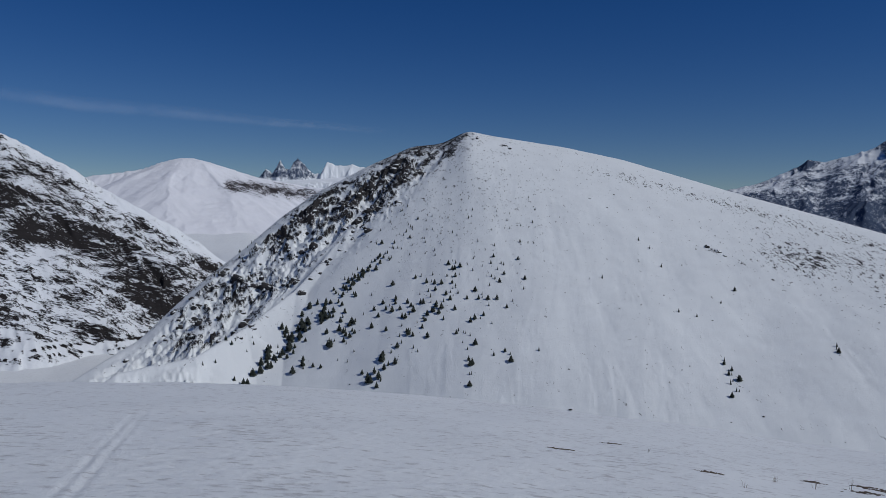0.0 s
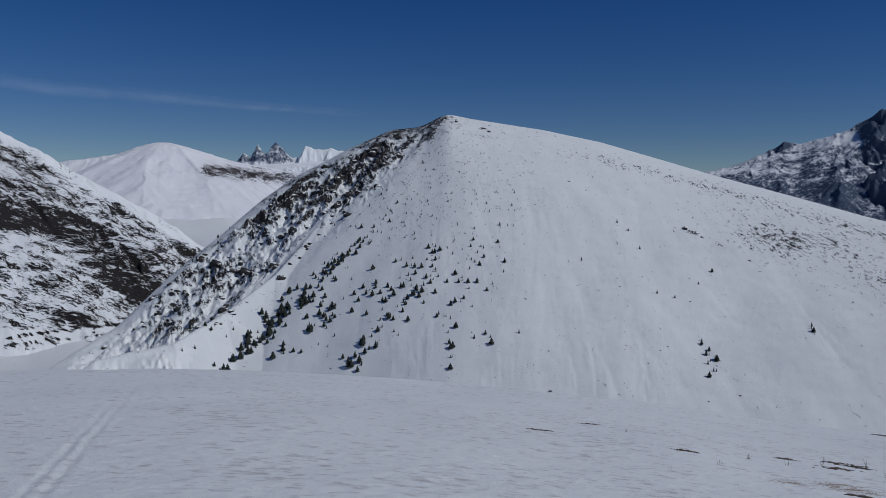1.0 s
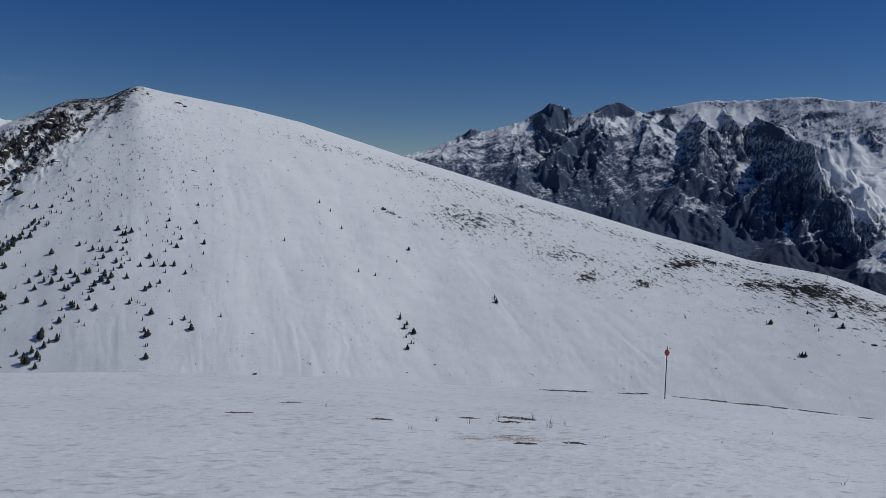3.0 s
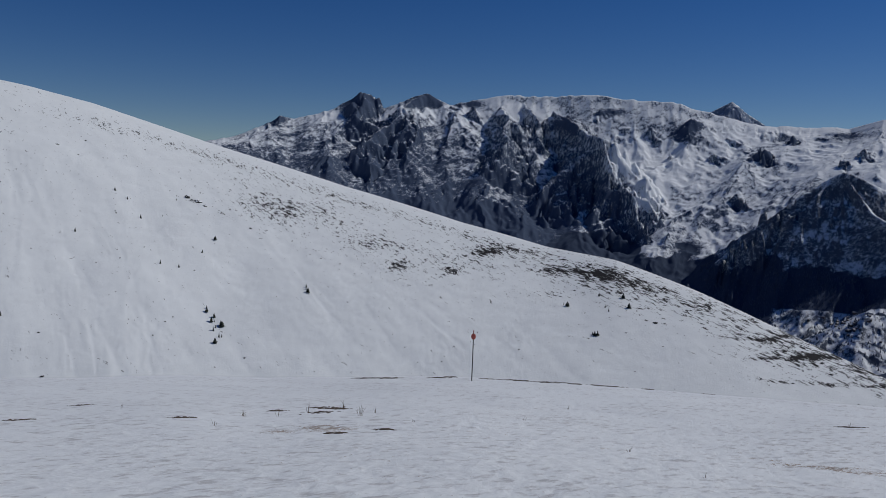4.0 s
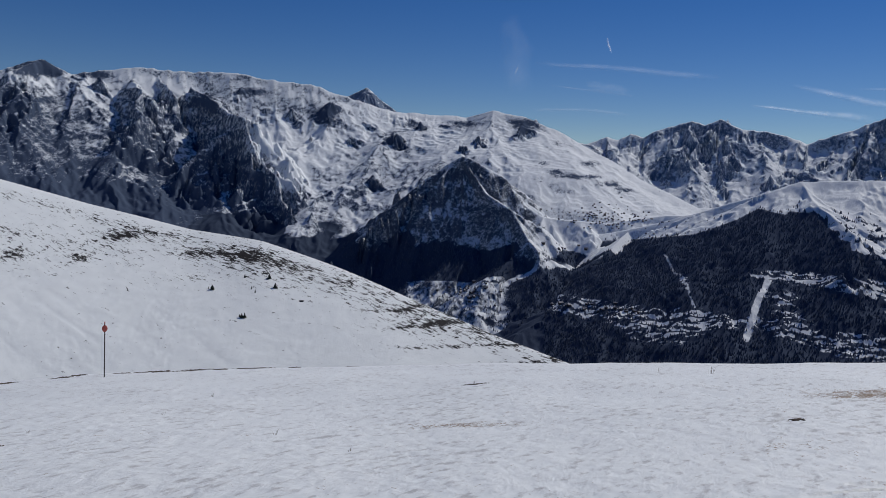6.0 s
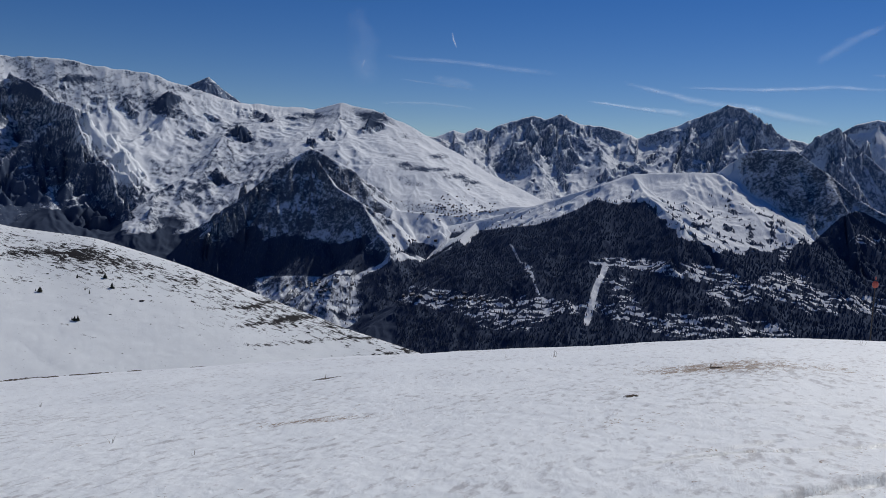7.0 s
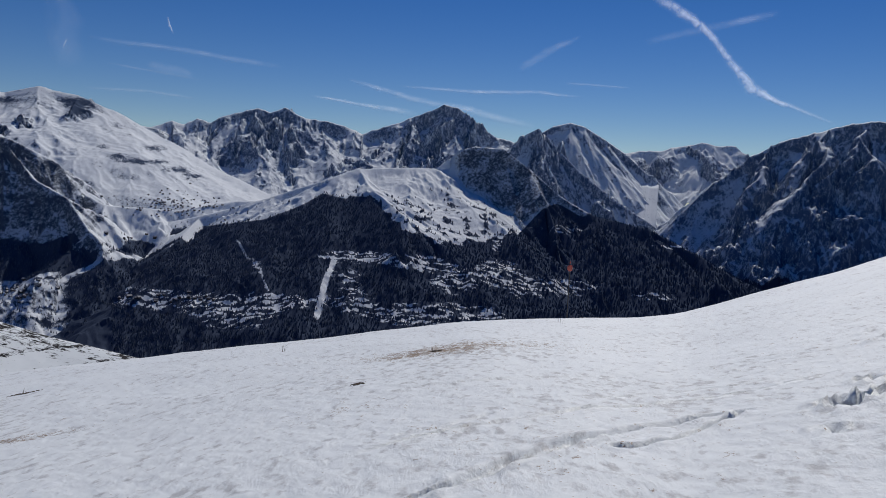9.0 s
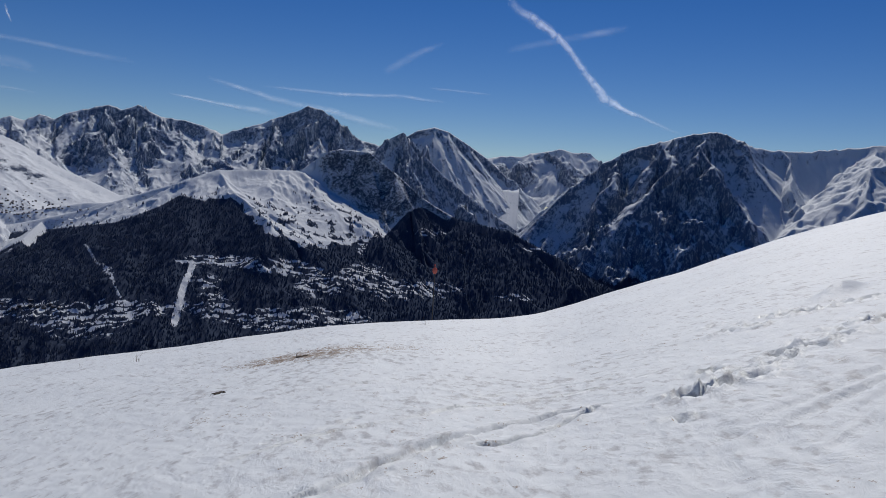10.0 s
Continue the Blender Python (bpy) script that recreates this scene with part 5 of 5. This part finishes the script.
# ---- dry grass, earth and clods on the near snow ----
STRAW = plain("dry_grass", (0.16, 0.11, 0.06), 0.9, vary=0.5, size=0.08)
EARTH = plain("bare_earth", (0.085, 0.062, 0.044), 0.95, vary=0.5, size=0.05)


def sight_on_ground(az, el):
    return lands_on(ground_height, az, el, 2.0, 45.0, 0.03)


def grass_tuft(at, blades, high, rng, label):
    bm = bmesh.new()
    for _ in range(blades):
        a, lean = rng.uniform(0, 6.28), rng.uniform(0.1, 0.7)
        h = high * rng.uniform(0.3, 0.85)
        d = Vector((math.cos(a), math.sin(a), 0))
        s = Vector((-d.y, d.x, 0)) * 0.0035
        p = d * rng.uniform(0, 0.08) * high * 3
        mid, tip = p + d * lean * h * 0.35 + Vector((0, 0, h * 0.6)), p + d * lean * h + Vector((0, 0, h))
        v = [bm.verts.new(q) for q in (p - s, p + s, mid + s * 0.8, mid - s * 0.8, tip)]
        bm.faces.new(v[:4])
        bm.faces.new((v[3], v[2], v[4]))
    ob = part("grass_tuft", bm, STRAW, None)
    ob.matrix_basis = Matrix.Translation((at[0], at[1], at[2] - 0.01))
    return tagged(ob, label, "dry grass", "grass tufts in the snow")


def earth_patch(at, wide, deep, turn, rng, clod=1.0):
    """A ragged melt hole: clods and matted stalks standing just proud of the snow."""
    bm = bmesh.new()
    for _ in range(int(40 + 260 * wide * deep)):
        u, v = rng.gauss(0, 0.42) * wide, rng.gauss(0, 0.55) * deep
        s = clod * rng.uniform(0.008, 0.032)
        got = bmesh.ops.create_icosphere(bm, subdivisions=1, radius=s)["verts"]
        bmesh.ops.scale(bm, verts=got, vec=(rng.uniform(1, 2.4), rng.uniform(0.8, 1.6), rng.uniform(0.3, 0.7)))
        for q in got:
            q.co += Vector((u + rng.uniform(-0.4, 0.4) * s, v + rng.uniform(-0.4, 0.4) * s, rng.uniform(-0.2, 0.2) * s))
    c, s = math.cos(turn), math.sin(turn)
    co = np.array([q.co for q in bm.verts])
    x, y = co[:, 0] * c - co[:, 1] * s, co[:, 0] * s + co[:, 1] * c
    z = co[:, 2] + ground_height(at[0] + x, at[1] + y) - at[2]
    for q, place in zip(bm.verts, np.stack([x, y, z], -1)):
        q.co = place
    ob = part("earth_patch", bm, EARTH, None)
    ob.matrix_basis = Matrix.Translation(at)
    return tagged(ob, "bare brown earth and matted grass melted out of snow", "bare earth", "melted-out patches", "stuff")


rng = random.Random(21)
for az, el, wide, deep in [(-29.2, -16.55, 0.5, 0.35), (-28.8, -16.85, 0.4, 0.3), (-30.2, -16.6, 0.3, 0.2), (-25.8, -16.7, 0.22, 0.14), (-30.3, -18.3, 0.2, 0.1), (-34.0, -18.05, 0.2, 0.1), (-19.2, -16.9, 0.25, 0.1), (-8.7, -16.2, 0.3, 0.12), (-65.7, -14.9, 0.45, 0.16),
                           (-92.7, -12.4, 0.12, 0.12), (-87.4, -14.8, 0.12, 0.08), (-79, -22.2, 0.2, 0.08), (-12.5, -15.6, 0.4, 0.08), (-33.5, -23.1, 0.3, 0.06)]:
    at = sight_on_ground(az, el)
    if at:
        earth_patch(at, wide, deep, radians(az), rng)
for az, el, blades, high in [(-31.9, -17.1, 12, 0.32), (-30.6, -16.6, 4, 0.35), (-25.9, -17.1, 5, 0.25), (-23.4, -17.0, 14, 0.18), (-21.5, -17.6, 3, 0.25), (-33.0, -16.9, 3, 0.25), (-28.0, -16.8, 5, 0.25), (-81.9, -12.75, 9, 0.40), (-36.0, -17.5, 3, 0.2),
                             (-44, -17.0, 4, 0.2), (-52, -18.5, 4, 0.15), (-78.5, -13.0, 3, 0.3), (-65.6, -14.9, 4, 0.2), (-15, -16, 3, 0.2), (-92.5, -12.4, 4, 0.15), (-101.5, -9.9, 4, 0.35), (-47, -16, 3, 0.2), (-57.5, -19.5, 3, 0.12)]:
    at = sight_on_ground(az, el)
    if at:
        grass_tuft(at, blades, high, rng, "sparse dry yellow grass stalks poking from snow")
# the cut edge of a track along the brow
for k in range(34):
    az = -31.5 - k * 0.78 + rng.uniform(-0.3, 0.3)
    if rng.random() < 0.5:
        continue
    x, y, _ = spot(az, 0, 35.0 + rng.uniform(-0.5, 0.6))
    earth_patch((x, y, float(ground_height(np.array([x]), np.array([y]))[0])), rng.uniform(0.2, 0.8), rng.uniform(0.1, 0.22), radians(az), rng, 2.0)


# ---- clouds ----
def vapour(name, alpha, size):
    """Thin ice cloud: scatters and passes sunlight, fades at its edges."""
    m, tree, bsdf = shader(name)
    tree.nodes.remove(bsdf)
    a = tree.nodes.new("ShaderNodeAttribute")
    a.attribute_name = "thick"
    n = noise_node(tree, size, 6, 0.65, warp=0.6)
    body = math_node(tree, "MULTIPLY", a.outputs["Fac"], math_node(tree, "MULTIPLY", math_node(tree, "SUBTRACT", n, 0.22, True), 2.2))
    fac = math_node(tree, "MULTIPLY", body, alpha, True)
    glow, back, clear = tree.nodes.new("ShaderNodeBsdfDiffuse"), tree.nodes.new("ShaderNodeBsdfTranslucent"), tree.nodes.new("ShaderNodeBsdfTransparent")
    glow.inputs[0].default_value = back.inputs[0].default_value = (0.9, 0.9, 0.92, 1)
    both = tree.nodes.new("ShaderNodeAddShader")
    tree.links.new(glow.outputs[0], both.inputs[0])
    tree.links.new(back.outputs[0], both.inputs[1])
    mix = tree.nodes.new("ShaderNodeMixShader")
    tree.links.new(fac, mix.inputs[0])
    tree.links.new(clear.outputs[0], mix.inputs[1])
    tree.links.new(both.outputs[0], mix.inputs[2])
    tree.links.new(mix.outputs[0], tree.nodes["Material Output"].inputs["Surface"])
    return m


def streak(name, line, label, category, material, dist=4800.0, seed=0):
    """A band of cloud along (bearing, height angle, half width in degrees)."""
    keys = np.array(line, float)
    t = np.linspace(0, len(keys) - 1, 28 * (len(keys) - 1) + 1)
    az, el, wide = (np.interp(t, np.arange(len(keys)), keys[:, k]) for k in range(3))
    wob = 0.25 * wide * fbm(t * 1.0, 0 * t + seed, 0.6, 3, seed)
    da, de = np.gradient(az), np.gradient(el)
    size = np.hypot(da, de) + 1e-9
    na, ne = -de / size, da / size
    verts, thick, faces = [], [], []
    cols = 9
    for i in range(len(t)):
        ends = min(1.0, min(i, len(t) - 1 - i) / (0.18 * len(t)))
        for j in range(cols):
            f = j / (cols - 1) * 2 - 1
            verts.append(way(az[i] + na[i] * (f * wide[i] + wob[i]), el[i] + ne[i] * (f * wide[i] + wob[i])) * (dist + 25 * (1 - f * f)))
            thick.append((1 - f * f) ** 1.5 * ends)
    for i in range(len(t) - 1):
        for j in range(cols - 1):
            q = i * cols + j
            faces.append((q, q + 1, q + cols + 1, q + cols))
    me = bpy.data.meshes.new(name)
    me.from_pydata(verts, [], faces)
    layer = me.attributes.new("thick", "FLOAT", "POINT")
    layer.data.foreach_set("value", np.array(thick, np.float32))
    me.polygons.foreach_set("use_smooth", np.ones(len(me.polygons), bool))
    me.materials.append(material)
    return tagged(new(name, me), label, category, kind="structure")


VEIL, TRAIL = vapour("cirrus_veil", 0.11, 260), vapour("contrail_ice", 0.42, 55)
streak("cirrus", [(-66.4, 11.4, 0.7), (-66.8, 8.8, 1.3), (-67.3, 6.0, 1.0)], "faint upright veil of cirrus", "cloud", vapour("thin_veil", 0.06, 300), seed=33)
streak("cirrus", [(33, 7.9, 0.5), (24.5, 7.25, 0.55), (18, 7.0, 0.5), (11.6, 6.7, 0.35), (3.6, 6.25, 0.25)], "long faint wisp of cirrus cloud", "cloud", VEIL, seed=1)
streak("contrail", [(-106.2, 13.6, 0.39), (-107.2, 12.83, 0.36), (-108.6, 12.0, 0.44), (-110.0, 11.17, 0.34), (-111.3, 9.75, 0.29), (-112.4, 8.41, 0.34), (-113.5, 7.12, 0.47), (-114.6, 6.45, 0.29), (-116.1, 5.85, 0.21), (-119.3, 4.6, 0.13)], "bright white aircraft trail breaking up", "contrail", TRAIL, seed=2)
for k, line in enumerate([[(-85.5, 6.8, 0.2), (-89.7, 5.69, 0.3), (-94.4, 5.0, 0.36), (-99.2, 4.0, 0.3)], [(-89, 6.5, 0.12), (-94.3, 6.34, 0.2), (-99.0, 6.47, 0.2), (-102.3, 6.28, 0.15)], [(-83, 5.45, 0.1), (-86.6, 5.03, 0.2), (-90.6, 4.5, 0.36)]]):
    streak("contrail", line, "thin white streak of ice cloud", "contrail", vapour("thin_trail", 0.26 if k == 2 else 0.19, 110), seed=5 + k)
for k, line in enumerate([[(-69.5, 6.6, 0.06), (-72.8, 6.26, 0.08), (-75.4, 6.0, 0.1)], [(-72.0, 6.6, 0.35), (-73.4, 6.5, 0.5), (-75, 6.2, 0.3)], [(-68.3, 8.05, 0.2), (-74.4, 7.83, 0.26), (-81, 7.25, 0.3)], [(-97.8, 8.0, 0.35), (-99.5, 9.2, 0.4), (-102, 10.4, 0.2)],
                          [(-68.2, 4.85, 0.12), (-72.0, 4.96, 0.15), (-75.2, 4.7, 0.12)], [(-101, 7.2, 0.12), (-105.6, 7.0, 0.1)], [(-106.4, 10.0, 0.35), (-115, 11.9, 0.35)]]):
    streak("cirrus", line, "faint wisp of high ice cloud", "cloud", VEIL, seed=20 + k)
streak("contrail", [(-73.25, 9.95, 0.08), (-73.4, 9.4, 0.1), (-73.65, 8.85, 0.05)], "short white cloud streak", "contrail", TRAIL, seed=40)
streak("contrail", [(-66.9, 7.25, 0.03), (-67.15, 7.85, 0.03)], "tiny bright fresh aircraft trail", "contrail", TRAIL, seed=41)
